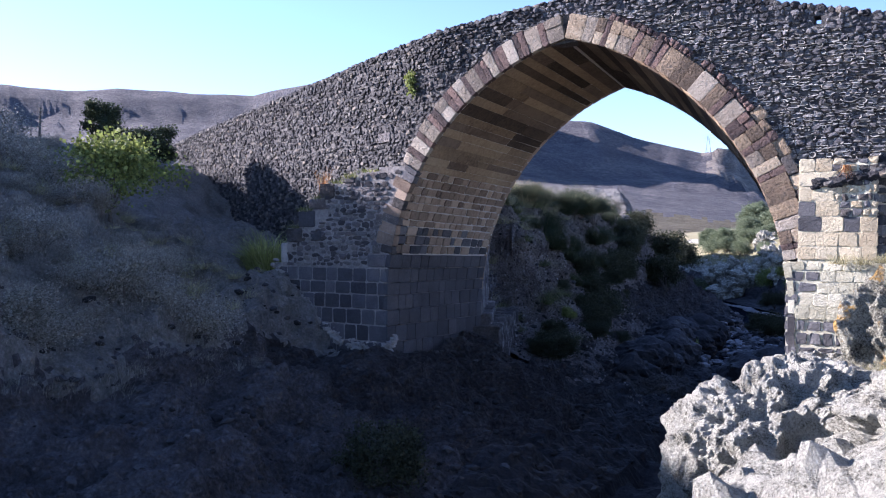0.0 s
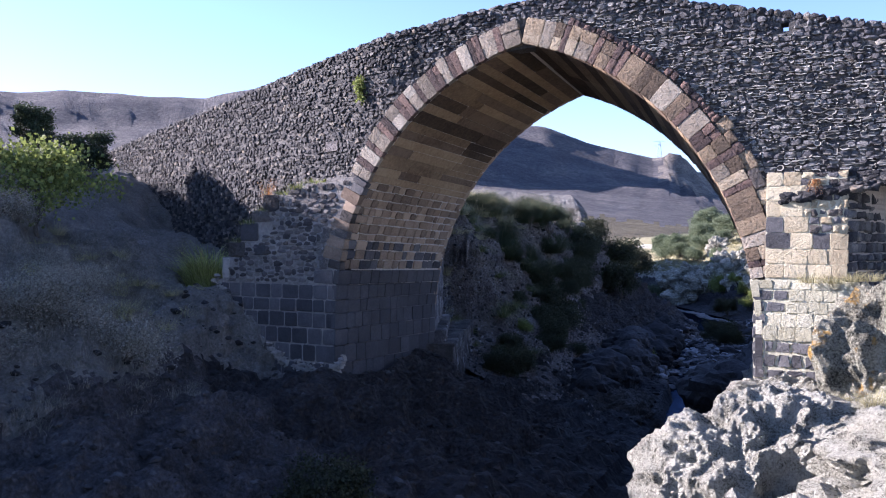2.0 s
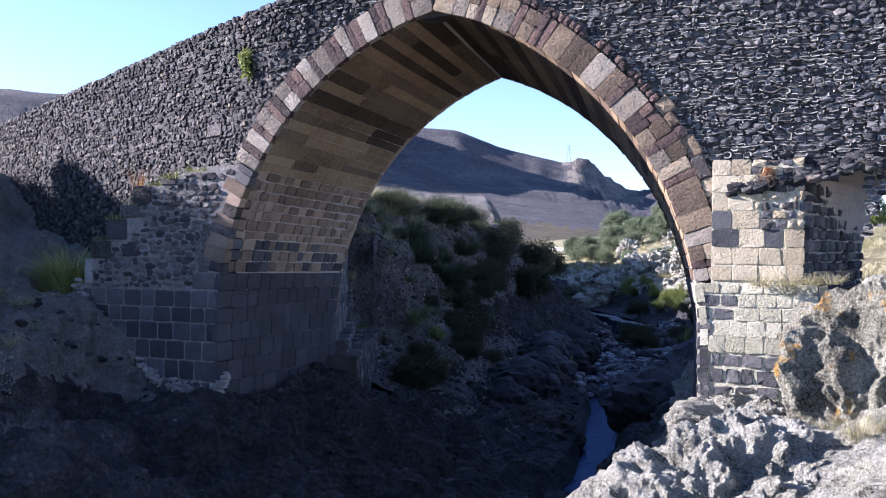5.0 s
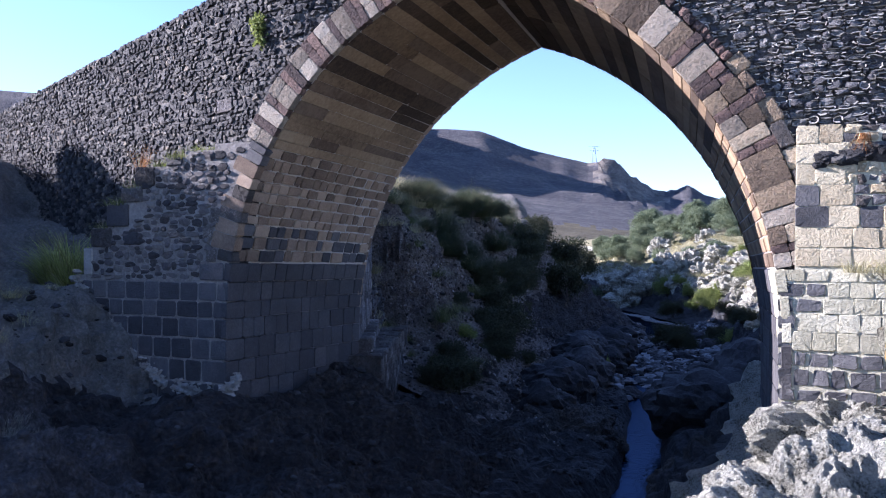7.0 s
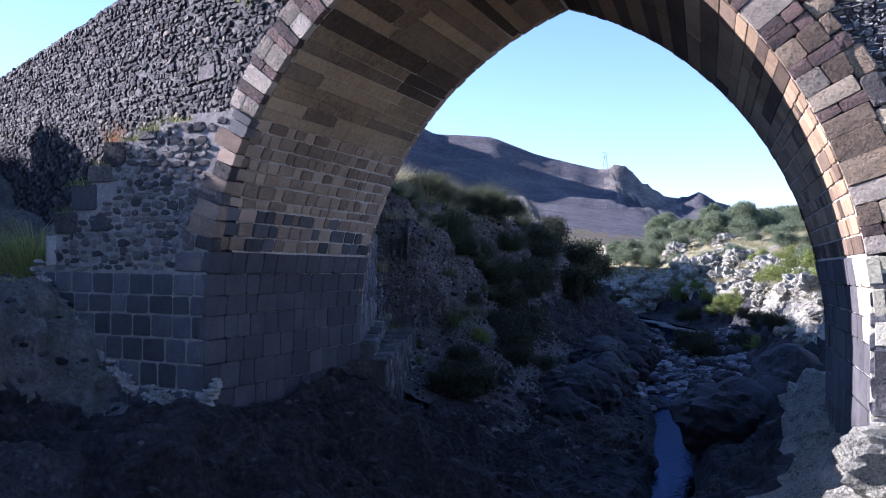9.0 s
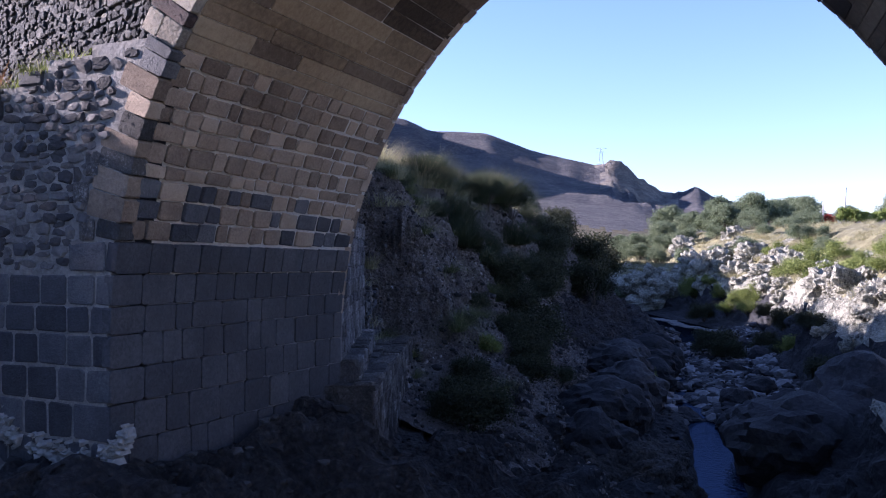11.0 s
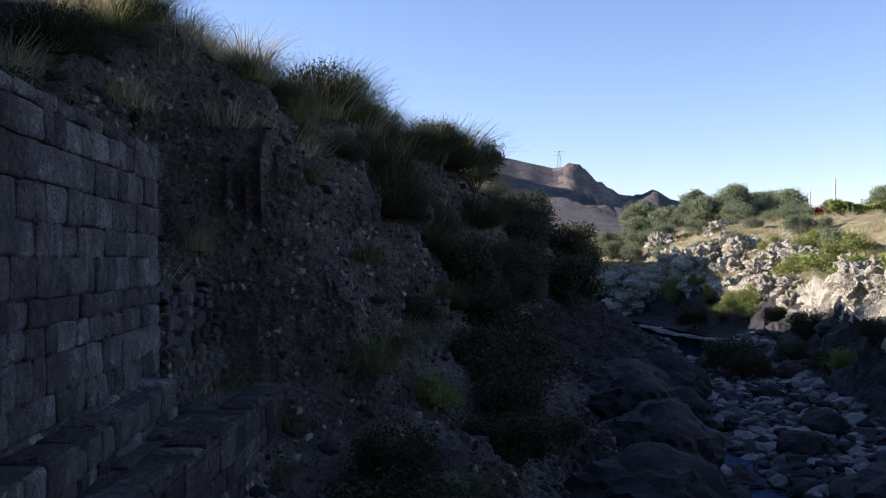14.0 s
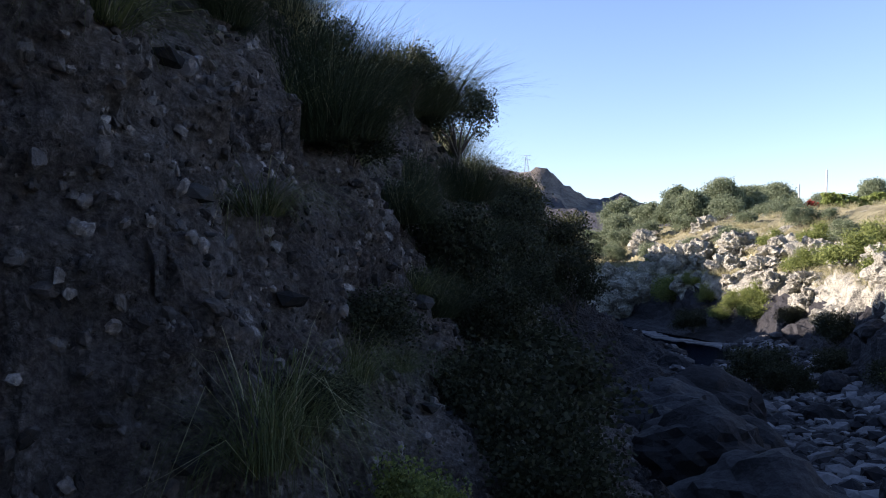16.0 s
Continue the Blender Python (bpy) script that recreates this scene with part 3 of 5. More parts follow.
# squared grey stones of the buttress that carry the ring's left foot
u = 1.24
while u < 0.4 * NEAR.length - 0.05:
    h = min(rng.uniform(0.22, 0.34), 0.4 * NEAR.length - u)
    part("springer", *stone(lambda u_, v, d: on_ring(NEAR, -1, FACE - 0.06)(u_ / NEAR.length, v, d), u, u + h, -0.035, rng.choice((0.38, 0.56)) + rng.uniform(-0.03, 0.03), rng.uniform(0.01, 0.018), 0.24, 0.006, 0.006, 0.009, 0.003), BASALT if 0.38 * NEAR.length - u < 0.3 else rng.choice((SOFFIT, SOFFIT, GREY)), bridge)
    u += h
a = 0.17
while a < 0.88:
    low = a < 0.46
    w = (rng.uniform(0.2, 0.42) if low else rng.uniform(0.09, 0.17)) / NEAR.length
    lift = RING + 0.01 if a > 0.24 else RING + 0.06
    if rng.random() < 0.92:
        part("hood_stone", *stone(lambda u, v, d: on_ring(NEAR, 1, FACE)(u / NEAR.length, v, d), a * NEAR.length, (a + w) * NEAR.length, lift, lift + (rng.uniform(0.2, 0.34) if low else rng.uniform(0.13, 0.2)), rng.uniform(0.0, 0.04), 0.15, 0.008, 0.015, 0.02, 0.01), rng.choice((VOUSSOIR, VOUSSOIR, GREY, DARK_VOUSSOIR)) if low else DARK_VOUSSOIR, bridge)
    a += w
ring_of(NEAR2, -1, FACE, False, 0.55, bridge, (GREY, VOUSSOIR), (0.25, 0.45))

# -- the vault: squared blocks in courses, long dark and light courses towards the crown
crown, sooty = Heap(), Heap()
for side in (-1, 1):
    place = on_soffit(side)
    u, course = 1.25, 0
    while u < NEAR.length - 0.1:
        plastered, striped = u > 3.75, u > 4.9
        h = rng.uniform(0.26, 0.42) if striped else rng.uniform(0.2, 0.3)
        b = min(u + h, NEAR.length)
        cuts = split(FACE + 0.12, BACK - 0.08, *((0.2, 0.5) if not plastered else (0.9, 3.4)))
        sooted = course % 2 == 0 if striped else rng.random() < 0.08
        for v0, v1 in zip(cuts, cuts[1:]):
            if side < 0 and not plastered:
                mat = BASALT if u < 1.95 and rng.random() < 0.3 else SOFFIT
                part("soffit_block", *stone(place, u, b, v0, v1, rng.uniform(0.005, 0.03), 0.08, 0.016, 0.014, 0.016, 0.006), mat, bridge)
            else:
                lining = sooty if sooted != (rng.random() < 0.14) else crown
                lining.add(*stone(place, u, b, v0, v1, rng.uniform(0.0, 0.018), 0.08, 0.003 if plastered else 0.012, 0.004, 0.01, 0.003))
        u, course = b, course + 1
tagged(part("vault_lining", crown.vs, crown.fs, SOFFIT_JOINED, bridge, "long ochre plastered courses of the vault"), kind="stuff")
tagged(part("vault_lining", sooty.vs, sooty.fs, SOFFIT_DARK, bridge, "long dark sooty courses of the vault"), kind="stuff")

# -- basalt courses of the left jamb, and of the right one
FRONT_EDGE = FACE - 0.085
DARK = (6.83, 6.42, 6.01, 5.65, 5.22, 4.77, 4.29, 3.85, 3.4, 2.95, 2.5)
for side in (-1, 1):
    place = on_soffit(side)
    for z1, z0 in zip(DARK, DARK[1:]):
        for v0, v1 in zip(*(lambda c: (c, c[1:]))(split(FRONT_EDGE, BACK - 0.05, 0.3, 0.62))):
            # Pale blocks paint the sunlit strip onto the right jamb's front.
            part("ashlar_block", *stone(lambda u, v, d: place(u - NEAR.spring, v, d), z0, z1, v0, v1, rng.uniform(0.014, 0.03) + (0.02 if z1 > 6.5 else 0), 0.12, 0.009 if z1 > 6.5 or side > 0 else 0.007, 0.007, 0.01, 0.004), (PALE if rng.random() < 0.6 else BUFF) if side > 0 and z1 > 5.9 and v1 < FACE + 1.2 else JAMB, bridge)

def cobble(place, cu, cv, w, h, proud, sink=0.08, n=7, twist=0.22):
    """One rough rubble stone: an uneven polygon with a broken face."""
    a0, tw = rng.uniform(0, 6.28), rng.uniform(-twist, twist)
    ct, st = math.cos(tw), math.sin(tw)
    ring = []
    for k in range(n):
        a = a0 + 6.2832 * (k + rng.uniform(-0.3, 0.3)) / n
        c, q = math.cos(a), math.sin(a)
        f = rng.uniform(0.8, 1.12) / max(abs(c), abs(q)) ** 0.72
        x, y = 0.5 * w * c * f, 0.5 * h * q * f
        ring.append((x * ct - y * st, x * st + y * ct))
    sx, sy = rng.uniform(-0.13, 0.13) * w, rng.uniform(-0.13, 0.13) * h
    tu, tv = rng.uniform(-0.2, 0.2), rng.uniform(-0.2, 0.2)
    vs = [place(cu + x, cv + y, -sink) for x, y in ring] + [place(cu + x, cv + y, proud - 0.022 + tu * x + tv * y) for x, y in ring]
    vs += [place(cu + sx * 0.4 + x * 0.82, cv + sy * 0.4 + y * 0.82, proud + tu * x + tv * y + rng.uniform(-0.008, 0.008)) for x, y in ring]
    vs.append(place(cu + sx, cv + sy, proud + tu * sx + tv * sy + rng.uniform(-0.005, 0.022)))
    fs = []
    for k in range(n):
        m = (k + 1) % n
        fs += [(k, m, n + m, n + k), (n + k, n + m, 2 * n + m, 2 * n + k), (2 * n + k, 2 * n + m, 3 * n)]
    return vs, fs

def scatter(u0, u1, z0, z1, widths, heights, wave=0.035):
    """Uneven courses of rubble: yields the corner and size of each stone."""
    z = z0
    while z < z1:
        h = rng.uniform(*heights)
        u = u0 + rng.uniform(0, widths[0])
        while u < u1:
            w = rng.uniform(*widths)
            lift = wave * math.sin(u * 1.7 + z) + rng.uniform(-0.25, 0.25) * h
            if h > 0.16 and w < 0.3 and rng.random() < 0.35:
                f = rng.uniform(0.35, 0.65)
                yield u, z + lift, w, h * f
                yield u, z + lift + h * f, w, h * (1 - f)
            else:
                yield u, z + lift, w, h * rng.uniform(0.85, 1.15)
            u += w
        z += h * 0.96

# -- left buttress, stepped up against the spandrel
FRONT = FACE - 0.06
STEPS = ((-11.85, 9.32), (-12.9, 9.2), (-13.7, 9.08), (-14.19, 8.9), (-15.07, 8.46), (-15.46, 8.12), (-15.88, 7.58), (-16.35, 7.13), (-16.58, 6.5), (-16.85, 6.4))
outline = [(-12.66, FLOOR), (-12.65, 5.7), (-12.54, 6.8), (-12.35, 8.0), (-12.0, 8.9), (-11.85, 9.32)]
for (x0, z0), (x1, z1) in zip(STEPS, STEPS[1:]):
    outline += [(x1, z0), (x1, z1)]
outline += [(-16.85, FLOOR)]
n = len(outline)
verts = [(x, FRONT + 0.002, z) for x, z in outline] + [(x, FACE + 0.3, z) for x, z in outline]
faces = [tuple(range(n))[::-1], tuple(range(n, 2 * n))] + [(i, (i + 1) % n, n + (i + 1) % n, n + i) for i in range(n)]
BROWN_MORTAR = material("brown_buttress_mortar", [(0.3, (0.12, 0.11, 0.1)), (0.5, (0.225, 0.207, 0.187)), (0.75, (0.38, 0.355, 0.32))], 2.0, 9, 0.95, 0.8)
buttress = part("buttress", verts, faces, BROWN_MORTAR, bridge, "stepped grey rubble buttress on black basalt courses")
wall = on_face(FRONT)

def step_top(x):
    for (x0, z0), (x1, z1) in zip(STEPS, STEPS[1:]):
        if x1 <= x <= x0:
            return z0
    return FLOOR

for k, (z1, z0) in enumerate(zip(DARK, DARK[1:])):
    z1, z0 = z1 - (0.41 if k == 0 else 0), z0 if k else 6.01
    if k == 1:
        continue
    for u0, u1 in zip(*(lambda c: (c, c[1:]))(split(-16.82, -12.57, 0.36, 0.62))):
        part("ashlar_block", *stone(wall, u0, u1, z0, z1, rng.uniform(0.01, 0.022), 0.06, 0.019, 0.012, 0.02, 0.006), BASALT, buttress)
# squared stones at the steps and beside the springers
for x0, x1, z0, z1, m in ((-15.07, -14.5, 8.48, 8.9, GREY), (-15.46, -14.85, 8.14, 8.45, GREY), (-15.88, -15.25, 7.6, 8.11, BASALT), (-16.35, -15.75, 7.15, 7.57, GREY), (-16.57, -16.32, 6.52, 7.12, MORTAR), (-14.2, -13.75, 8.9, 9.09, BASALT), (-13.2, -12.95, 7.3, 7.6, GREY), (-13.28, -12.66, 6.46, 6.82, BASALT), (-15.4, -15.0, 7.2, 7.5, BASALT), (-13.1, -12.85, 6.84, 7.12, GREY), (-13.0, -12.78, 7.66, 7.98, GREY)):
    part("step_stone", *stone(wall, x0, x1, z0, z1, 0.035, 0.25, 0.004, 0.012, 0.025, 0.01), m, buttress)
filling = Heap()
for u, z, w, h in scatter(-16.4, -12.2, 6.46, 9.3, (0.12, 0.36), (0.1, 0.22)):
    if z + h < step_top(u) - 0.02 and z + h < step_top(u + w) and not (u < -14.9 and z + h > 0.62 * (u + 16.4) + 7.0) and not NEAR.inside(u + w, z, 0.4):
        filling.add(*cobble(wall, u + w / 2, z + h / 2, w * 1.02, h * 1.0, rng.uniform(0.004, 0.03), twist=0.12))
tagged(part("rubble_filling", filling.vs, filling.fs, material("grey_rubble", [(0.2, (0.038, 0.035, 0.035)), (0.5, (0.09, 0.081, 0.078)), (0.8, (0.19, 0.172, 0.157))], 2.4, 8, 0.95, 0.8, island=0.6), buttress, "grey rubble set in pale mortar"), kind="stuff")
# crust of washed-out mortar along the foot
crust = Heap()
for i in range(760):
    if math.sin(i * 0.091) + math.sin(i * 0.036) < -0.9 or rng.random() < 0.3:
        continue
    t = i / 759
    x = -16.9 + 4.6 * t
    z = line(x, (-16.9, 6.45), (-16.2, 5.8), (-15.7, 5.4), (-15.0, 4.7), (-14.2, 4.2), (-13.4, 4.05), (-12.6, 4.12), (-12.3, 4.4)) + rng.uniform(-0.2, 0.26) * rng.random()
    r = rng.uniform(0.015, 0.055)
    crust.add(*stone(wall, x - r, x + r, z - r * 0.7, z + r * 0.7, rng.uniform(0.02, 0.12), 0.1, 0, 0.03, 0.04, 0.02))
tagged(part("mortar_crust", crust.vs, crust.fs, MORTAR, buttress, "crumbling pale mortar crust"), kind="stuff")

# -- right pier
PIER_BASALT = material("grey_basalt_ashlar", [(0.25, (0.05, 0.05, 0.053)), (0.5, (0.1, 0.1, 0.104)), (0.78, (0.2, 0.195, 0.19))], 3.0, 10, 0.88, 0.7, piece=0.3)
pier_x0, pier_x1 = -1.9, 0.95
verts = [(pier_x0 + 0.05, FRONT + 0.008, FLOOR), (-0.07, FRONT + 0.008, FLOOR), (-0.07, FRONT + 0.008, 9.0), (-1.6, FRONT + 0.008, 9.0), (-1.62, FRONT + 0.008, 6.8), (pier_x0 + 0.05, FRONT + 0.008, 6.8)]
n = len(verts)
verts += [(x, FACE + 0.3, z) for x, y, z in verts]
faces = [tuple(range(n)), tuple(range(n, 2 * n))[::-1]] + [(i, (i + 1) % n, n + (i + 1) % n, n + i)[::-1] for i in range(n)]
pier = part("pier", verts, faces, PALE, bridge, "sunlit pier of pale and black squared stones")
z = 6.87
while z < 8.85:
    h = rng.uniform(0.28, 0.34)
    for u0, u1 in zip(*(lambda c: (c, c[1:]))(split(-1.61, -0.04, 0.26, 0.5))):
        ragged = z > 7.5 and u0 > -1.0
        if ragged:
            for a, b in ((z, z + h / 2), (z + h / 2, z + h)):
                for c, e2 in ((u0, (u0 + u1) / 2), ((u0 + u1) / 2, u1)):
                    part("rubble_stone", *stone(wall, c, e2, a, b, rng.uniform(-0.01, 0.03), 0.08, 0.01, 0.025, 0.02, 0.012), rng.choice((GREY, PIER_BASALT, BUFF, BUFF)), pier)
        else:
            part("ashlar_block", *stone(wall, u0, u1, z, z + h, rng.uniform(0.002, 0.014), 0.08, 0.006, 0.012, 0.009, 0.003), PIER_BASALT if 7.3 < z < 8.2 and rng.random() < 0.4 else BUFF, pier)
    z += h
z = 3.9
while z < 6.8:
    h = min(rng.uniform(0.24, 0.31), 6.82 - z)
    if h < 0.15:
        break
    for u0, u1 in zip(*(lambda c: (c, c[1:]))(split(-1.88, 0.35, 0.2, 0.44))):
        dark = (4.6 < z < 5.5 and u0 < -0.3) or (z < 6.4 and u0 < -1.8) or (6.0 < z < 6.4 and u0 < -1.45)
        part("ashlar_block", *stone(wall, u0, u1, z, z + h, rng.uniform(0.002, 0.014), 0.1, 0.03 if dark else 0.006, 0.02 if dark else 0.012, 0.009, 0.003), PIER_BASALT if dark else PALE, pier)
    z += h
# side of the pier towards the second arch
side_heap = Heap()
flank = lambda u, v, d: (-0.03 + 1.16 * (u - FACE) / (BACK - FACE) + d, u, v)
z = 6.4
while z < 9.3:
    h = rng.uniform(0.1, 0.26)
    u = FACE + 0.02
    while u < BACK - 0.3:
        w = rng.uniform(0.14, 0.4)
        side_heap.add(*stone(flank, u, u + w, z, z + h, rng.uniform(0.03, 0.08), 0.12, 0.025, 0.03, 0.03, 0.01))
        u += w
    z += h
tagged(part("pier_flank", side_heap.vs, side_heap.fs, RUBBLE_DARK, pier, "dark stones set in grey mortar"), kind="stuff")
# broken slope of rubble over the pier's head
head = Heap()
for i in range(330):
    u, v = rng.uniform(-1.3, 1.15), rng.random()
    z = 8.6 + 0.65 * v + 0.16 * (u + 0.2)
    r = rng.uniform(0.05, 0.13)
    head.add(*stone(lambda a, b, d: (a, FRONT + 0.28 * v - d, b), u - r, u + r, z - r * 0.6, z + r * 0.6, rng.uniform(0.02, 0.1), 0.15, 0, 0.03, 0.04, 0.03))
tagged(part("broken_rubble", head.vs, head.fs, RUBBLE, pier, "broken sunlit rubble over the pier"), kind="stuff")

# -- spandrel rubble, laid in rough courses between weathered bed joints
heap, black, ridges, singles = Heap(), Heap(), Heap(), 0
rubble = lambda u, v, d: (u, FACE + 0.1 + recede(u) - d, v)

def bare(c, m):
    """Whether the spandrel's rubble does not show at this place."""
    if NEAR.inside(c, m, RING - 0.04) or NEAR2.inside(c, m, 0.35 if m > 8.9 else 0.0) or m > top(c) - 0.02 or (-16.7 < c < -12.3 and m < step_top(c) - 0.5):
        return True
    return m < ground(np.array(c), np.array(FACE + recede(c))) - 0.5 or (-1.7 < c < 0.95 and m < 8.8) or (-1.45 < c < -1.13 and 11.96 < m < 12.26) or (c > 0.9 and m < 7)

def rim(cu, cv, w, h):
    """Thin pale mortar edges left standing round a weathered stone."""
    n, a0 = 8, rng.uniform(0, 0.8)
    pts = []
    for k in range(n):
        a = a0 + 6.2832 * (k + rng.uniform(-0.2, 0.2)) / n
        c, q = math.cos(a), math.sin(a)
        f = rng.uniform(0.9, 1.06) / max(abs(c), abs(q)) ** 0.8
        pts.append((0.5 * w * c * f, 0.5 * h * q * f))
    vs, fs = [], []
    tall = rng.uniform(0.035, 0.085)
    for x, y in pts:
        t = rng.uniform(0.004, 0.012)
        d = math.hypot(x, y)
        k = max(0.3, 1 - 2 * t / d)
        vs += [rubble(cu + x * 1.06, cv + y * 1.06, -0.04), rubble(cu + x, cv + y, tall), rubble(cu + x * k, cv + y * k, tall - 0.005), rubble(cu + x * k * 0.9, cv + y * k * 0.9, -0.04)]
    for k in range(n):
        m = (k + 1) % n
        flat = abs(pts[k][1] + pts[m][1]) > 0.55 * h
        if rng.random() < (0.72 if flat else 0.14):
            fs += [(4 * k + i, 4 * m + i, 4 * m + i + 1, 4 * k + i + 1) for i in range(3)]
    return vs, fs

for u, z, w, h in scatter(-31.0, 8.0, 6.4, 13.6, (0.08, 0.25), (0.06, 0.14)):
    c, m = u + w / 2, z + h / 2
    if bare(c, m) or rng.random() < 0.02:
        continue
    right = c > -8 + rng.uniform(-3, 1)
    if right and m < top(c) - 0.5 and rng.random() < 0.85:
        ridges.add(*rim(c, m, w, h))
        black.add(*cobble(rubble, c, m, w * 0.92, h * 0.88, rng.uniform(0.0, 0.075)))
        continue
    k = 1.25 if rng.random() < 0.06 else 1.0
    vs, fs = cobble(rubble, c, m, w * 1.04 * k, h * 1.06 * k, rng.uniform(0.0, 0.065), n=rng.choice((4, 5, 5, 6, 7)), twist=0.3)
    if -15.6 < c < -11.5 and 9.5 < m < 11.6 and singles < 290:
        part("rubble_stone", vs, fs, RUBBLE_PIECE, bridge)
        singles += 1
    else:
        (black if right else heap).add(vs, fs)
def ridge(points, t, proud):
    """A thin wavering mortar ridge along points (u, v) of the face."""
    vs, fs = [], []
    for k, (u, v) in enumerate(points):
        q = t * (0.35 if k in (0, len(points) - 1) else rng.uniform(0.7, 1.3))
        vs += [rubble(u, v - q, -0.05), rubble(u, v - q * 0.5, proud), rubble(u, v + q * 0.5, proud), rubble(u, v + q, -0.05)]
        if k:
            fs += [(4 * k - 4 + i, 4 * k + i, 4 * k + i + 1, 4 * k - 3 + i) for i in range(3)]
    ridges.add(vs, fs)

z = 6.6
while z < 13.2:
    u = -9.5 + rng.uniform(0, 1)
    while u < 8.0:
        pts, v = [], z + rng.uniform(-0.03, 0.03)
        for k in range(rng.randint(3, 7)):
            pts.append((u, v + 0.035 * math.sin(u * 1.7 + z)))
            u += rng.uniform(0.04, 0.1)
            v += rng.uniform(-0.022, 0.022)
        if rng.random() < 0.35 and pts[0][1] < top(u) - 0.5 and not any(bare(a, b) for a, b in (pts[0], pts[-1])):
            ridge(pts, rng.uniform(0.006, 0.014), rng.uniform(0.04, 0.085))
    z += rng.uniform(0.09, 0.15)
tagged(part("rubble_wall", black.vs, black.fs, RUBBLE_DARK, bridge, "small black basalt rubble of the spandrels"), kind="stuff")
tagged(part("bed_joints", ridges.vs, ridges.fs, RIDGE, bridge, "pale weathered mortar ridges between the rubble"), kind="stuff")
# uneven top course of the parapet
u = -31.0
while u < 8.0:
    w = rng.uniform(0.1, 0.26)
    zt = top(u + w / 2)
    heap.add(*cobble(rubble, u + w / 2, zt - 0.06, w * 1.04, rng.uniform(0.13, 0.19), rng.uniform(0.0, 0.05), 0.4))
    u += w
tagged(part("rubble_wall", heap.vs, heap.fs, RUBBLE, bridge, "rough coursed dark basalt rubble of the spandrels"), kind="stuff")
part("plaque", *stone(rubble, -13.62, -13.06, 10.14, 10.42, 0.07, 0.2, 0, 0.004, 0.012, 0.0), WEATHERED, bridge, "plain grey-beige stone plaque")

# ---------------------------------------------------------------- retaining wall and footing beyond the arch
def along_line(p0, p1):
    """A vertical wall from p0 to p1; d is to the right of the way along it."""
    d = Vector((p1[0] - p0[0], p1[1] - p0[1])).normalized()
    return lambda u, v, out: (p0[0] + d.x * u + d.y * out, p0[1] + d.y * u - d.x * out, v)

def masonry(name, label, p0, p1, z0, z1, thick, course, lens, mats, cap=True, core_mat=GREY):
    thing = new(name)
    tagged(thing, label, "wall")
    place = along_line(p0, p1)
    length = math.hypot(p1[0] - p0[0], p1[1] - p0[1])
    vs = [place(u, z, d) for u in (0, length) for z in (z0, z1) for d in (-0.03, -thick)]
    part("core", vs, [(0, 1, 3, 2), (4, 6, 7, 5), (0, 4, 5, 1), (2, 3, 7, 6), (0, 2, 6, 4), (1, 5, 7, 3)], core_mat, thing)
    z = z0
    while z < z1 - 0.06:
        h = min(rng.uniform(*course), z1 - z)
        cuts = split(0.0, length, *lens)
        for u0, u1 in zip(cuts, cuts[1:]):
            part("block", *stone(place, u0, u1, z, z + h, rng.uniform(0.0, 0.03), 0.1, 0.004, 0.016, 0.022, 0.01), rng.choice(mats), thing)
        z += h
    if cap:
        flat = lambda u, v, d: place(u, z1 + d, -v)
        v = 0.0
        while v < thick - 0.1:
            w = min(rng.uniform(0.3, 0.45), thick - v)
            cuts = split(0.0, length, 0.3, 0.7)
            for u0, u1 in zip(cuts, cuts[1:]):
                part("slab", *stone(flat, u0, u1, v, v + w, rng.uniform(-0.02, 0.05), 0.08, 0.012, 0.03, 0.03, 0.01), rng.choice(mats), thing)
            v += w
    return thing

masonry("retaining_wall", "grey squared-stone retaining wall with worn joints behind the pier", (-12.35, 23.3), (-15.15, 29.0), 4.0, 7.4, 0.8, (0.2, 0.32), (0.2, 0.46), (WEATHERED,), cap=False, core_mat=WEATHERED)
masonry("footing", "low masonry footing with a stepped worn top", (-11.5, 23.0), (-14.9, 31.2), 1.5, 4.42, 1.5, (0.2, 0.3), (0.24, 0.6), (GREY,), core_mat=GREY)

patch = tagged(new("rubble_patch"), "rounded dark stones set in crumbling grey mortar against the cliff", "wall")
place = along_line((-15.2, 28.95), (-15.95, 32.0))
edge_z = [5.2, 5.75, 6.0, 5.8, 5.95, 5.5, 5.2, 5.3, 4.9, 4.4]
vs = [place(3.1 * k / 9, z, d) for k, ez in enumerate(edge_z) for z, d in ((3.7, 0.1), (4.5, 0.0), (0.5 * (4.5 + ez), -0.02 - 0.04 * (k % 3)), (ez, -0.12), (ez + 0.02, -1.0))]
part("mortar_bed", vs, grid_faces(10, 5), BED, patch)
for u, z, w, h in scatter(0.0, 2.9, 4.0, 5.9, (0.13, 0.3), (0.13, 0.27)):
    if z + h < edge_z[min(9, int((u + w / 2) / 3.1 * 9))]:
        part("cobble", *cobble(place, u + w / 2, z + h / 2, w * 0.92, h * 0.92, rng.uniform(-0.02, 0.05), 0.2), rng.choice((GREY, BASALT, BASALT)), patch)
upper = masonry("footing_step", "upper step of the masonry footing along the wall", (-11.95, 23.3), (-14.75, 28.8), 4.3, 4.78, 0.5, (0.2, 0.28), (0.24, 0.6), (WEATHERED, GREY), core_mat=WEATHERED)

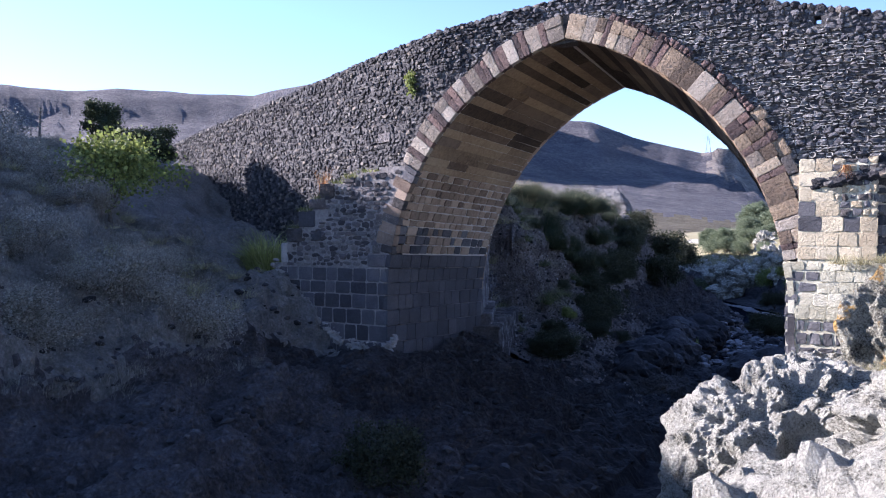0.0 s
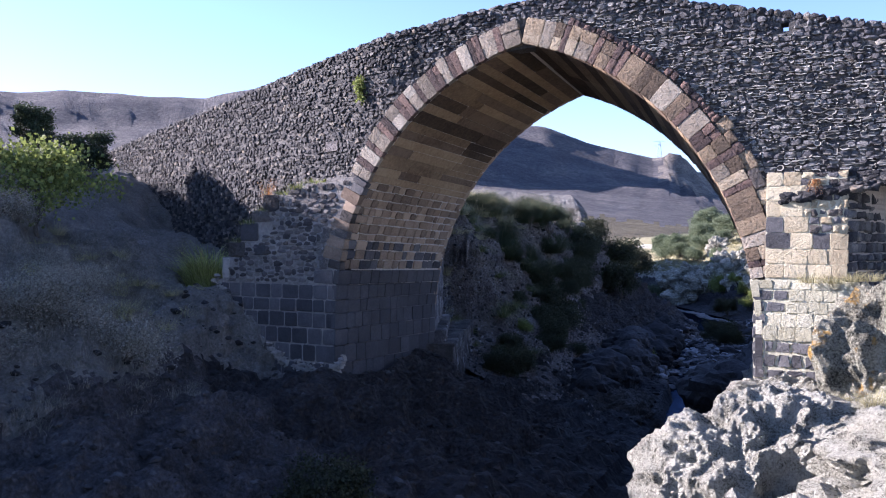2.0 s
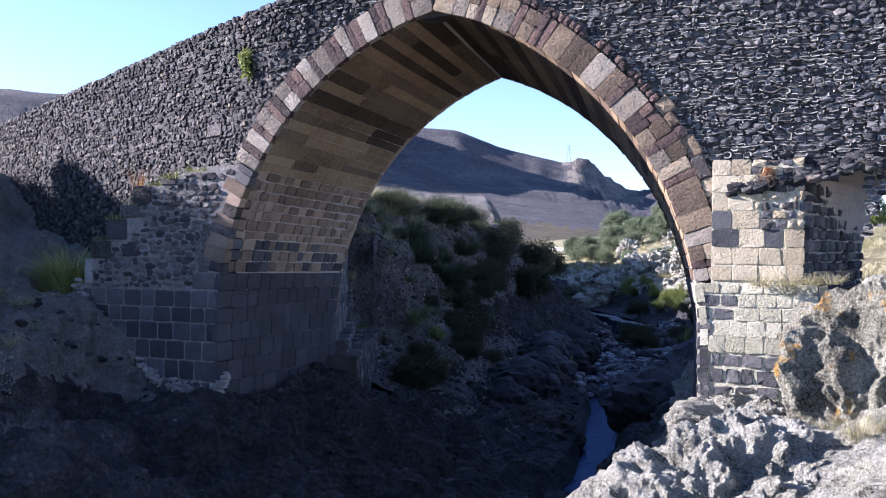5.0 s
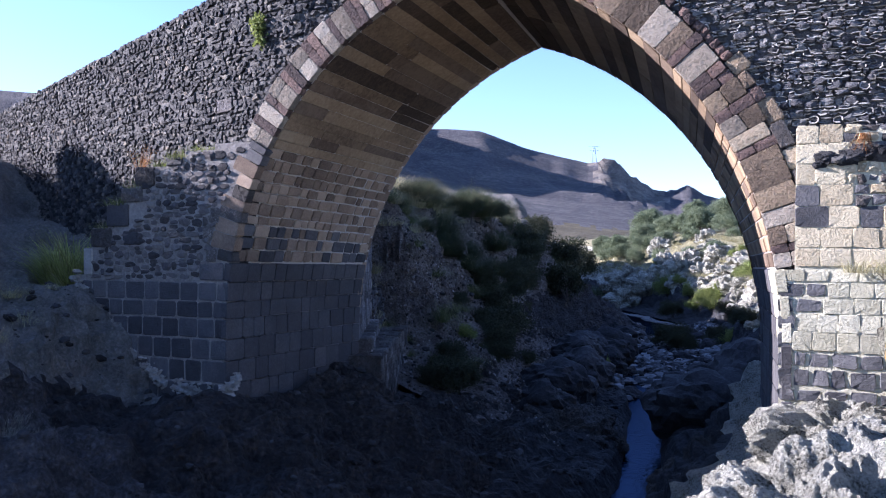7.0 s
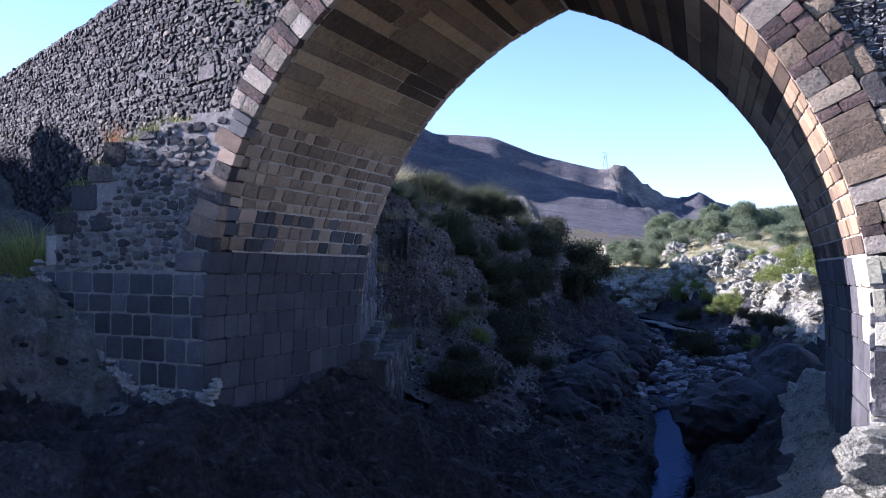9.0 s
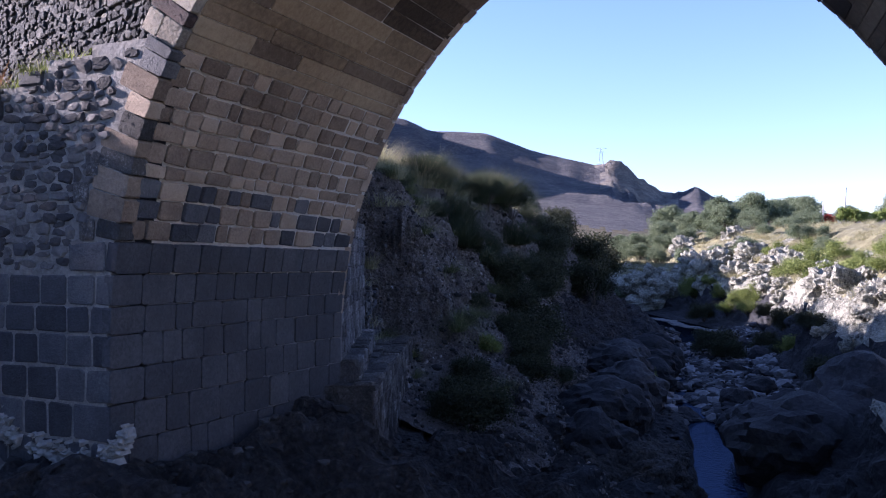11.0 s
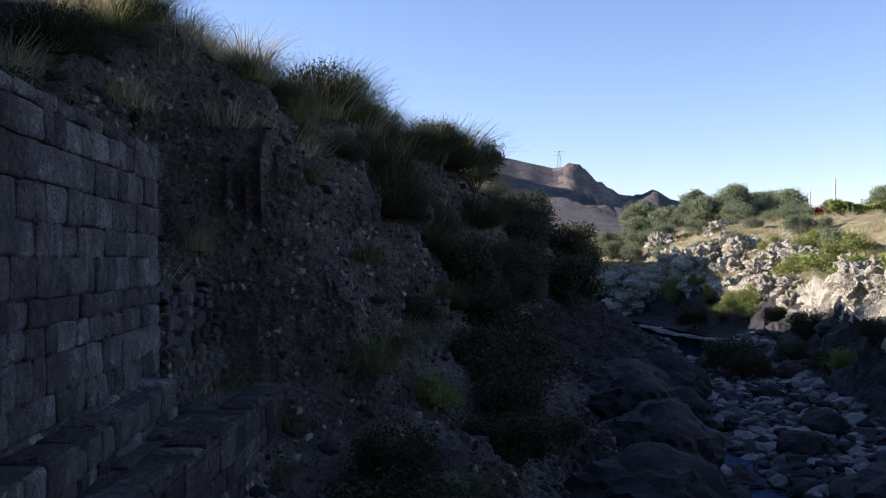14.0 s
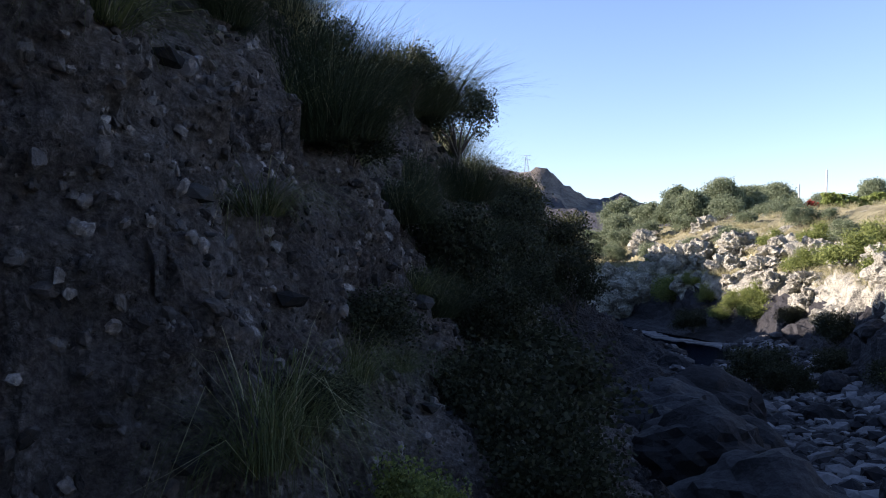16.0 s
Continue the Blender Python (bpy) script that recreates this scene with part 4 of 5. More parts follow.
# ---------------------------------------------------------------- conglomerate cliff beyond the footing
def cliff_sheet():
    """The steep left bank as an upright sheet, so that its stones stand out of it evenly."""
    bare_land = BVHTree.FromPolygons([tuple(v.co) for v in terrain.data.vertices], [tuple(p.vertices) for p in terrain.data.polygons])
    ys, zs = np.arange(27.0, 50.0, 0.065), np.arange(1.9, 9.5, 0.065)
    depth = np.zeros((len(ys), len(zs)))
    coarse_y, coarse_z = ys[::6], zs[::6]
    grid = np.zeros((len(coarse_y), len(coarse_z)))
    for i, y in enumerate(coarse_y):
        for j, z in enumerate(coarse_z):
            hit = bare_land.ray_cast(Vector((float(river_x(y)) - 1.5, y, z)), Vector((-1, 0, 0)))
            grid[i, j] = hit[0].x if hit[0] else -22.0
    for _ in range(2):
        pad = np.pad(grid, 1, mode="edge")
        grid = (pad[:-2, 1:-1] + pad[2:, 1:-1] + pad[1:-1, :-2] + pad[1:-1, 2:] + 2 * grid) / 6
    rows = np.array([np.interp(zs, coarse_z, g) for g in grid])
    depth = np.array([np.interp(ys, coarse_y, rows[:, j]) for j in range(len(zs))]).T
    out = []
    for i, y in enumerate(ys):
        for j, z in enumerate(zs):
            p = Vector((depth[i, j], y, z))
            a, _ = noise.voronoi(p * 2.2)
            b, _ = noise.voronoi(p * 6.0 + Vector((3, 1, 4)))
            rim = min(1.0, (ys[-1] - y) / 2.0, (y - ys[0]) / 0.8, (z - zs[0]) / 0.5)
            out.append((p.x - 0.35 + 0.5 * rim + 0.3 * noise.noise(p * 0.7) + 0.26 * (0.4 - a[0]) + 0.12 * (0.4 - b[0]) + 0.1 * noise.noise(p * 2.5), y, z))
    return mesh_object("cliff", out, grid_faces(len(ys), len(zs)), CLIFF_FACE)

from mathutils.bvhtree import BVHTree

CLIFF_FACE = material("pebbly_conglomerate", [(0.34, (0.018, 0.015, 0.014)), (0.45, (0.108, 0.09, 0.08)), (0.56, (0.225, 0.195, 0.174)), (0.68, (0.45, 0.408, 0.372))], 1.3, 16, 0.95, 1.0, bump_scale=0.14, pits=(14.0, -1.3))
terrain.data.materials.append(CLIFF_FACE)
terrain.data.materials.append(CLIFF_LIGHTER)
cliff = tagged(cliff_sheet(), "brown conglomerate cliff of pebbles and broken stone", "cliff", kind="structure")

# ---------------------------------------------------------------- plants
nv = len(terrain.data.vertices)
land = BVHTree.FromPolygons([tuple(v.co) for v in terrain.data.vertices] + [tuple(v.co) for v in cliff.data.vertices], [tuple(p.vertices) for p in terrain.data.polygons] + [tuple(nv + i for i in p.vertices) for p in cliff.data.polygons])

def rest(x, y, sink=0.05):
    """The place on the ground under (x, y)."""
    hit = land.ray_cast(Vector((x, y, 60)), Vector((0, 0, -1)))
    return Vector((x, y, (hit[0].z if hit[0] else float(ground(np.array(x), np.array(y)))) - sink))

def leafy(name, dark, light, rough_=0.7, through_=0.35, scale=1.2, island=0.5):
    m = material(name, [(0.25, dark), (0.75, light)], scale, 5, rough_, 0, island=island)
    n, l = m.node_tree.nodes, m.node_tree.links
    out, bsdf = n["Material Output"], n["Principled BSDF"]
    t, mix = n.new("ShaderNodeBsdfTranslucent"), n.new("ShaderNodeMixShader")
    mix.inputs[0].default_value = through_
    l.new(bsdf.inputs["Base Color"].links[0].from_socket, t.inputs["Color"])
    l.new(bsdf.outputs[0], mix.inputs[1])
    l.new(t.outputs[0], mix.inputs[2])
    l.new(mix.outputs[0], out.inputs["Surface"])
    return m

# Broom green, darkened to stand in for shade from the hillside behind.
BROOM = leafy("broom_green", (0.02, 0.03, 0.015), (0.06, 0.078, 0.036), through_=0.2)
OLIVE = leafy("olive_leaf", (0.06, 0.08, 0.045), (0.22, 0.265, 0.155))
BRUSHY = leafy("dry_brush", (0.12, 0.115, 0.095), (0.38, 0.355, 0.29))
FRESH = leafy("fresh_leaf", (0.07, 0.095, 0.025), (0.25, 0.29, 0.08))
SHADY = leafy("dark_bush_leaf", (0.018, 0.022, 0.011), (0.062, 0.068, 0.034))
REED = leafy("reed_leaf", (0.16, 0.19, 0.06), (0.46, 0.5, 0.17))
STRAW = leafy("dry_grass", (0.2, 0.19, 0.095), (0.52, 0.48, 0.28))
SEDGE = leafy("green_grass", (0.05, 0.065, 0.025), (0.17, 0.19, 0.07))
RED = leafy("red_leaf", (0.2, 0.03, 0.02), (0.4, 0.08, 0.05))
ORANGE = leafy("withered_leaf", (0.2, 0.09, 0.03), (0.4, 0.2, 0.08))
BARK = material("grey_bark", [(0.3, (0.05, 0.042, 0.035)), (0.7, (0.16, 0.14, 0.12))], 4, 6, 0.95, 0.6)
CYPRESS = leafy("cypress_leaf", (0.09, 0.125, 0.03), (0.3, 0.36, 0.1))

def tube(points, radii, sides=6):
    vs, fs = [], []
    for i, (p, r) in enumerate(zip(points, radii)):
        p = Vector(p)
        d = (Vector(points[min(i + 1, len(points) - 1)]) - Vector(points[max(i - 1, 0)])).normalized()
        a = d.orthogonal().normalized()
        b = d.cross(a)
        vs += [tuple(p + r * (math.cos(6.2832 * k / sides) * a + math.sin(6.2832 * k / sides) * b)) for k in range(sides)]
    for i in range(len(points) - 1):
        for k in range(sides):
            m = (k + 1) % sides
            fs.append((i * sides + k, i * sides + m, (i + 1) * sides + m, (i + 1) * sides + k))
    return vs, fs

def blades(r, n, height, spread, width, lean=0.5, base=0.1, curl=0.35, stem=3):
    """Grass or broom: thin tapering blades out of one stock."""
    h = Heap()
    for _ in range(n):
        a, t = r.uniform(0, 6.2832), r.random() ** 0.7 * lean
        l = height * r.uniform(0.55, 1.0)
        out = Vector((math.cos(a), math.sin(a), 0))
        side = Vector((-out.y, out.x, 0)) * width * r.uniform(0.6, 1.3)
        o = out * base * r.random() + Vector((r.uniform(-1, 1), r.uniform(-1, 1), 0)) * base * 0.5
        vs, fs = [], []
        for k in range(stem + 1):
            f = k / stem
            bend = t + curl * f * f * r.uniform(0.5, 1.2)
            p = o + out * (l * f * math.sin(bend) * spread) + Vector((0, 0, l * f * math.cos(bend)))
            w = side * (1 - 0.85 * f) * 0.5
            vs += [tuple(p - w), tuple(p + w)]
            if k:
                fs.append((2 * k - 2, 2 * k - 1, 2 * k + 1, 2 * k))
        h.add(vs, fs)
    return h.vs, h.fs

def foliage(r, centres, n, spread, size):
    """Small leaves scattered round the ends of the twigs."""
    h = Heap()
    for _ in range(n):
        c = r.choice(centres)
        rad = spread * c[1]
        p = Vector(c[0]) + Vector([max(-1.7, min(1.7, r.gauss(0, q))) for q in (1, 1, 0.8)]) * rad * 0.5
        d = Vector((r.uniform(-1, 1), r.uniform(-1, 1), r.uniform(-0.5, 1))).normalized()
        e_ = d.orthogonal().normalized()
        s_ = size * r.uniform(0.6, 1.4)
        f_ = d.cross(e_) * s_ * 0.45
        q = p + e_ * s_ * 0.5
        h.add([tuple(p), tuple(q + f_), tuple(p + e_ * s_), tuple(q - f_)], [(0, 1, 2, 3)])
    return h.vs, h.fs

def tree(name, label, seed, height, width, leaves, size, leaf_mat, trunk=0.3, clumps=26, kind_="tree", tall=1.0, fluff=0.22):
    """Trunk, limbs and a crown of leaf clumps; height and width of the whole in metres."""
    r = random.Random(seed)
    thing = tagged(new(name), label, kind_)
    stem_top = Vector((r.uniform(-0.1, 0.1) * width, r.uniform(-0.1, 0.1) * width, height * trunk))
    vs, fs = tube([(0, 0, -0.2), tuple(stem_top * 0.5 + Vector((0.04, 0, 0))), tuple(stem_top)], [0.035 * height, 0.028 * height, 0.022 * height])
    part("trunk", vs, fs, BARK, thing)
    centres, limbs = [], Heap()
    for k in range(clumps):
        a, el = r.uniform(0, 6.2832), r.uniform(-0.25, 1.0)
        rad = r.uniform(0.45, 1.0) * math.sqrt(max(0.05, 1 - max(0, el) ** 2 * tall))
        zz = height * (trunk + (1 - trunk) * (0.42 + 0.5 * el))
        c = Vector((math.cos(a) * rad * width * 0.42, math.sin(a) * rad * width * 0.42, max(height * 0.12, zz)))
        centres.append((tuple(c), r.uniform(0.6, 1.3)))
        if k < 12:
            mid = stem_top.lerp(c, 0.5) + Vector((0, 0, 0.05 * height))
            limbs.add(*tube([tuple(stem_top * 0.85), tuple(mid), tuple(c)], [0.014 * height, 0.009 * height, 0.003 * height], 4))
    tagged(part("twigwork", limbs.vs, limbs.fs, BARK, thing), kind="stuff")
    vs, fs = foliage(r, centres, leaves, width * fluff, size)
    part("crown", vs, fs, leaf_mat, thing)
    return thing

def put(thing, spots, group, scale=(0.85, 1.2), seed=1, sink=0.05):
    """Stands copies of a thing on the ground at the spots (x, y or x, y, scale); the first spot takes the thing itself."""
    r = random.Random(seed)
    tagged(thing, group=group)
    for i, (x, y, *k) in enumerate(spots):
        k = k[0] if k else r.uniform(*scale)
        p = rest(x, y, sink)
        m = pose(p.x, p.y, p.z, r.uniform(-4, 4), r.uniform(-4, 4), r.uniform(0, 360))
        if i:
            ob = copy_thing(thing, m)
            ob.scale = (k * r.uniform(0.8, 1.25), k * r.uniform(0.8, 1.25), k * r.uniform(0.75, 1.15))
        else:
            first = (m, k)
    thing.matrix_basis = first[0]
    thing.scale = (first[1],) * 3

def tuft(name, label, seed, n, height, mat, **kw):
    r = random.Random(seed)
    thing = tagged(new(name), label, "grass" if "grass" in name else "shrub")
    part("foliage", *blades(r, n, height, 1.0, **kw), mat, thing)
    part("dead_growth", *blades(r, max(6, n // 9), height * 1.15, 1.0, **kw), STRAW if mat is not STRAW else BRUSHY, thing)
    return thing

def broom(seed, height, n=750, wide=0.009):
    r = random.Random(seed)
    thing = tagged(new("broom_shrub"), "dark green broom shrub with upright rush-like twigs", "shrub")
    part("twig_mass", *blades(r, 3 * n, height, 1.0, wide, lean=1.05, base=0.4 * height, curl=0.35), BROOM, thing)
    tips = [((height * 0.62 * math.sin(b) * math.cos(a), height * 0.62 * math.sin(b) * math.sin(a), height * 0.66 * math.cos(b)), 1.0) for a, b in ((r.uniform(0, 6.28), r.uniform(0.1, 1.15)) for _ in range(40))]
    part("leaf_mass", *foliage(r, tips, 3 * n, height * 0.22, 0.03), BROOM, thing)
    part("dry_growth", *blades(r, 70, height * 1.2, 1.0, 0.006, lean=0.8, base=0.3 * height, curl=0.2), STRAW, thing)
    return thing

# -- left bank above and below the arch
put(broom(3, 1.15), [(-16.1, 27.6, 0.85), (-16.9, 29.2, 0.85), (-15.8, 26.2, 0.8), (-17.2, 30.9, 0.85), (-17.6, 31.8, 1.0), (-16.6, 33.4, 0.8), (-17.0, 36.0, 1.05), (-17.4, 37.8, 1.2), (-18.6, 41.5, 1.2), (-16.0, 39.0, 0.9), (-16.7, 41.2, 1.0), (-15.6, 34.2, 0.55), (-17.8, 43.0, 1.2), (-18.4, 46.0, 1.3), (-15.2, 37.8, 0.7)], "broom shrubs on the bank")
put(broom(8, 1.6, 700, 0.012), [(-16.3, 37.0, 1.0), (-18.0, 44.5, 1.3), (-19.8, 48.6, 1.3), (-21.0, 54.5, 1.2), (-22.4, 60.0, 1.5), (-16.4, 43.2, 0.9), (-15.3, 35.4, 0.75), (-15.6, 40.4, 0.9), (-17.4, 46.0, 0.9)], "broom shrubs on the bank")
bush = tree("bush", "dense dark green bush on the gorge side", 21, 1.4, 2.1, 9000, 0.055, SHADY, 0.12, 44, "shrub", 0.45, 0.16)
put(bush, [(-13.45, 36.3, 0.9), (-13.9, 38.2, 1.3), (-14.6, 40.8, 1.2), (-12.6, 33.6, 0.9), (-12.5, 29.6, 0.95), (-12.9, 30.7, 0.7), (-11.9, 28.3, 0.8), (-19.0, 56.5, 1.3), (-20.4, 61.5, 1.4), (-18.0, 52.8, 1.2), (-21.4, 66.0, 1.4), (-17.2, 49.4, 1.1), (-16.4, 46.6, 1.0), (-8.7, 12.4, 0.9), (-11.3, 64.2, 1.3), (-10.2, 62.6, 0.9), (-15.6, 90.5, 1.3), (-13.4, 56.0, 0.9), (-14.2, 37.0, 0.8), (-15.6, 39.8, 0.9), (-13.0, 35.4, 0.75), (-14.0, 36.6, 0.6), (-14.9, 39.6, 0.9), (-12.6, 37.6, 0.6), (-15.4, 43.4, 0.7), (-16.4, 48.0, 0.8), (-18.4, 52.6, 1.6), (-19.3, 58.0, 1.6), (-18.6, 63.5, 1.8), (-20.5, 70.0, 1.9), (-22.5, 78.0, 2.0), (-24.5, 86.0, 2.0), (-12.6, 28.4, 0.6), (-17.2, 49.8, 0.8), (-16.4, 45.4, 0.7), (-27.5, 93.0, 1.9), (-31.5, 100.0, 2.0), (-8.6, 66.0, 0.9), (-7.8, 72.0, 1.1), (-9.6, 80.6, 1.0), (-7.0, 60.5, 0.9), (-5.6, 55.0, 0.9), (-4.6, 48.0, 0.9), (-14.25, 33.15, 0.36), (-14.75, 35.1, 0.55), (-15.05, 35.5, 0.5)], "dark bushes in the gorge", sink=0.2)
fresh = tree("leafy_bush", "yellow-green leafy bush among the rocks", 23, 1.5, 1.9, 7000, 0.06, FRESH, 0.15, 22, "shrub", 0.6)
put(fresh, [(-18.0, 100.2, 1.5), (-13.6, 91.2, 1.1), (-11.5, 87.9, 1.2), (-3.0, 66.0, 1.2), (-2.2, 62.0, 1.0), (-1.5, 74.0, 1.4), (-4.4, 84.0, 1.2), (-0.5, 58.0, 1.2), (-7.4, 94.0, 1.2), (-19.5, 108.0, 1.2), (-17.7, 100.2, 1.0), (-11.6, 88.8, 1.0), (-14.8, 95.2, 0.9), (-8.4, 88.5, 1.1), (-6.5, 79.3, 1.3), (-5.6, 72.6, 1.2), (-12.6, 90.4, 0.9), (-16.0, 97.4, 0.8), (-10.2, 98.0, 1.0), (-3.4, 70.0, 1.0), (-11.8, 45.5, 0.6), (-6.4, 58.8, 0.8), (-13.4, 33.2, 0.5)], "yellow-green bushes on the banks", sink=0.1)
scrub = tree("scrub", "brownish green scrub on the sunlit bank", 25, 1.6, 2.6, 7000, 0.08, OLIVE, 0.12, 24, "shrub", 0.5)
put(scrub, [(-22, 121, 1.3), (-18, 119, 1.2), (-14, 120, 1.4), (-10, 118, 1.2), (-12, 112, 1.0), (-25, 122, 1.5), (-8, 124, 1.3), (-6, 100, 0.7), (-29, 112, 1.3), (-33, 118, 1.5), (-25, 118, 1.2), (-37, 124, 1.6), (-21, 113, 0.9), (-41, 130, 1.6), (-13, 104, 1.0), (-8, 100, 0.9), (-28.5, 124, 1.3), (-17, 110, 0.8), (-5.5, 92, 0.9), (-31, 128, 1.4), (-44, 118, 1.4), (-36, 112, 1.2)], "scrub on the far bank", sink=0.1)
rush = tuft("grass_tuft", "clump of arching green esparto grass", 31, 480, 0.85, SEDGE, width=0.007, lean=1.0, base=0.18, curl=1.0)
put(rush, [(-14.4, 34.2, 0.9), (-14.9, 33.6, 1.0), (-13.4, 30.6, 0.8), (-14.6, 35.6, 0.8), (-14.2, 38.6, 0.9), (-15.0, 41.2, 1.0), (-15.9, 44.2, 1.1), (-16.9, 33.2, 1.1), (-15.0, 32.0, 0.9), (-13.6, 36.0, 0.7), (-16.2, 32.6, 1.0), (-17.0, 34.9, 1.1), (-14.0, 32.2, 1.3), (-14.3, 33.0, 1.1), (-15.4, 34.9, 0.8), (-15.8, 33.2, 0.8), (-16.4, 34.0, 0.9), (-15.1, 37.4, 0.9), (-16.0, 39.0, 1.1), (-15.9, 31.8, 0.9), (-15.6, 30.8, 0.8), (-16.6, 36.3, 1.1), (-14.2, 29.9, 0.7), (-12.2, 31.0, 0.9), (-17.4, 39.6, 1.2), (-16.4, 41.4, 1.0), (-16.8, 30.2, 1.0), (-15.4, 36.4, 0.8), (-14.8, 31.0, 0.6)], "grass clumps on the bank")
straw = tuft("dry_grass_tuft", "pale dry grass clump with feathery stalks", 33, 220, 1.0, STRAW, width=0.015, lean=0.55, base=0.25, curl=0.5)
spots = []
r = random.Random(12)
for _ in range(150):
    y = r.uniform(27, 62)
    spots.append((float(river_x(y)) - r.uniform(9.0, 14.5), y, r.uniform(0.6, 1.15)))
put(straw, spots, "dry grass along the bank's edge")
spots = []
for _ in range(120):
    spots.append((r.uniform(-32, -15.5), r.uniform(6, 17.6), r.uniform(0.4, 1.1)))
spots += [(0.6, 13.4, 0.6), (1.0, 13.9, 0.7), (0.2, 14.4, 0.5), (-0.9, 15.6, 0.6), (0.3, 15.2, 0.5), (-0.5, 15.9, 0.6), (-0.75, 16.2, 0.6), (-1.2, 15.9, 0.5), (-0.3, 15.3, 0.7), (0.3, 17.9, 0.4)]
put(tuft("dry_grass_tuft", "sunlit straw-coloured grass clump", 35, 240, 0.7, STRAW, width=0.012, lean=0.8, base=0.3, curl=0.7), spots, "dry grass on the slopes")

def strew(name, label, seed, mat, n, area, height, count=150, **kw):
    """Many tufts joined into one mass; area(r) gives a place and a scale."""
    r = random.Random(seed)
    kinds = [blades(r, count, height, 1.0, **kw) for _ in range(4)]
    kinds = [(np.array(v), np.array(f)) for v, f in kinds]
    vs, fs, base = [], [], 0
    for _ in range(n):
        x, y, k = area(r)
        p = rest(x, y)
        v, f = r.choice(kinds)
        a = r.uniform(0, 6.2832)
        turn = np.array([[math.cos(a), -math.sin(a), 0], [math.sin(a), math.cos(a), 0], [0, 0, 1]]) * k
        vs.append(v @ turn.T + np.array(p))
        fs.append(f + base)
        base += len(v)
    return tagged(mesh_object(name, np.concatenate(vs).tolist(), np.concatenate(fs).tolist(), mat), label, "grass", kind="stuff")

def far_slope(r):
    y = r.uniform(46, 128)
    return float(river_x(y)) + 8.5 + 20 * r.random() ** 1.4, y, r.uniform(0.7, 1.5)

def bank_edge(r):
    y = r.uniform(27, 75)
    return float(river_x(y)) - 8.6 - 7 * r.random(), y, r.uniform(0.5, 1.1)

def left_slope(r):
    x = r.uniform(-34, -13)
    return x, r.uniform(3, 17.6 if x < -17.5 else 16.6 if x < -16.4 else 14), r.uniform(0.35, 0.9)

strew("dry_grass", "pale yellow dry grass over the sunlit slope", 91, STRAW, 620, far_slope, 0.75, 110, width=0.02, lean=0.9, base=0.5, curl=0.6)
strew("bank_grass", "thin dry and green grass along the bank", 92, STRAW, 330, bank_edge, 0.7, 130, width=0.017, lean=0.9, base=0.4, curl=0.7)
strew("slope_grass", "thin greyish dry grass on the shaded slope", 93, BRUSHY, 1700, left_slope, 0.6, 100, width=0.01, lean=1.0, base=0.45, curl=0.6)

put(tree("woody_shrub", "grey-green woody shrub on the bank's edge", 27, 2.3, 2.2, 8000, 0.045, BROOM, 0.25, 40, "shrub", 0.5, 0.15), [(-17.7, 46.6, 1.0), (-18.7, 50.5, 0.95), (-20.2, 56.8, 0.9), (-17.3, 42.8, 0.8), (-17.6, 39.4, 0.75)], "woody shrubs on the bank")

# -- trees and shrubs by the near end of the bridge
t1 = tree("young_tree", "small tree with bright yellow-green leaves by the wall", 41, 1.75, 3.3, 5200, 0.075, FRESH, 0.2, 30, fluff=0.15)
put(t1, [(-19.9, 14.6, 1.4)], "trees by the bridge end")
t2 = tree("conical_shrub", "tall dark green rounded shrub", 43, 2.6, 1.9, 16000, 0.07, BROOM, 0.08, 40, "shrub", 0.3, 0.16)
put(t2, [(-28.6, 20.8, 0.85), (-25.2, 20.4, 0.95)], "tall shrubs by the bridge end")
spots = [(-24.5, 13.0, 1.0), (-27.5, 15.0, 1.2), (-30.0, 12.0, 1.3), (-22.5, 11.0, 0.9), (-28, 9.5, 1.3), (-33, 16, 1.6)]
r = random.Random(14)
for _ in range(130):
    x = r.uniform(-32, -14)
    y = r.uniform(5, 17.0 if x < -18.5 else 13.0)
    spots.append((x, y, r.uniform(0.28, 0.5) if y > 14 else r.uniform(0.35, 0.75) if x > -20 else r.uniform(0.6, 1.2)))
put(tree("brushwood", "greyish tangled brushwood on the slope", 45, 1.5, 2.6, 6500, 0.05, BRUSHY, 0.1, 34, "shrub", 0.5), spots, "brushwood on the slope", sink=0.2)
put(tuft("reed_tuft", "yellow-green reed clump with pinkish plumes", 47, 520, 1.0, REED, width=0.018, lean=0.55, base=0.22, curl=0.5), [(-17.9, 19.0, 1.7), (-17.6, 18.8, 1.35), (-18.3, 18.9, 1.4)], "reeds beside the buttress")

# -- growth on the masonry
def wall_plant(name, label, seed, mat, p, n, height, **kw):
    thing = tuft(name, label, seed, n, height, mat, **kw)
    thing.matrix_basis = pose(*p)
    return thing

for k, (x, z) in enumerate(((-13.4, 9.18), (-13.9, 9.06), (-14.4, 8.9), (-15.2, 8.45), (-15.65, 8.1), (-16.1, 7.57), (-14.0, 9.04), (-15.72, 8.08))):
    wall_plant("ledge_grass", "green grass growing on a buttress step", 51 + k, SEDGE if k % 2 else FRESH, (x, FACE + 0.1, z - 0.02), 130, 0.3, width=0.012, lean=0.9, base=0.3, curl=0.6)
for k, (x, y, z) in enumerate(((-0.3, 18.0, 6.82), (0.05, 18.02, 6.86), (0.4, 18.0, 6.88), (-0.75, 18.0, 6.82))):
    wall_plant("ledge_grass", "dry grass growing on the pier's ledge", 61 + k, STRAW, (x, y, z - 0.03), 120, 0.36, width=0.01, lean=0.9, base=0.2, curl=0.6)
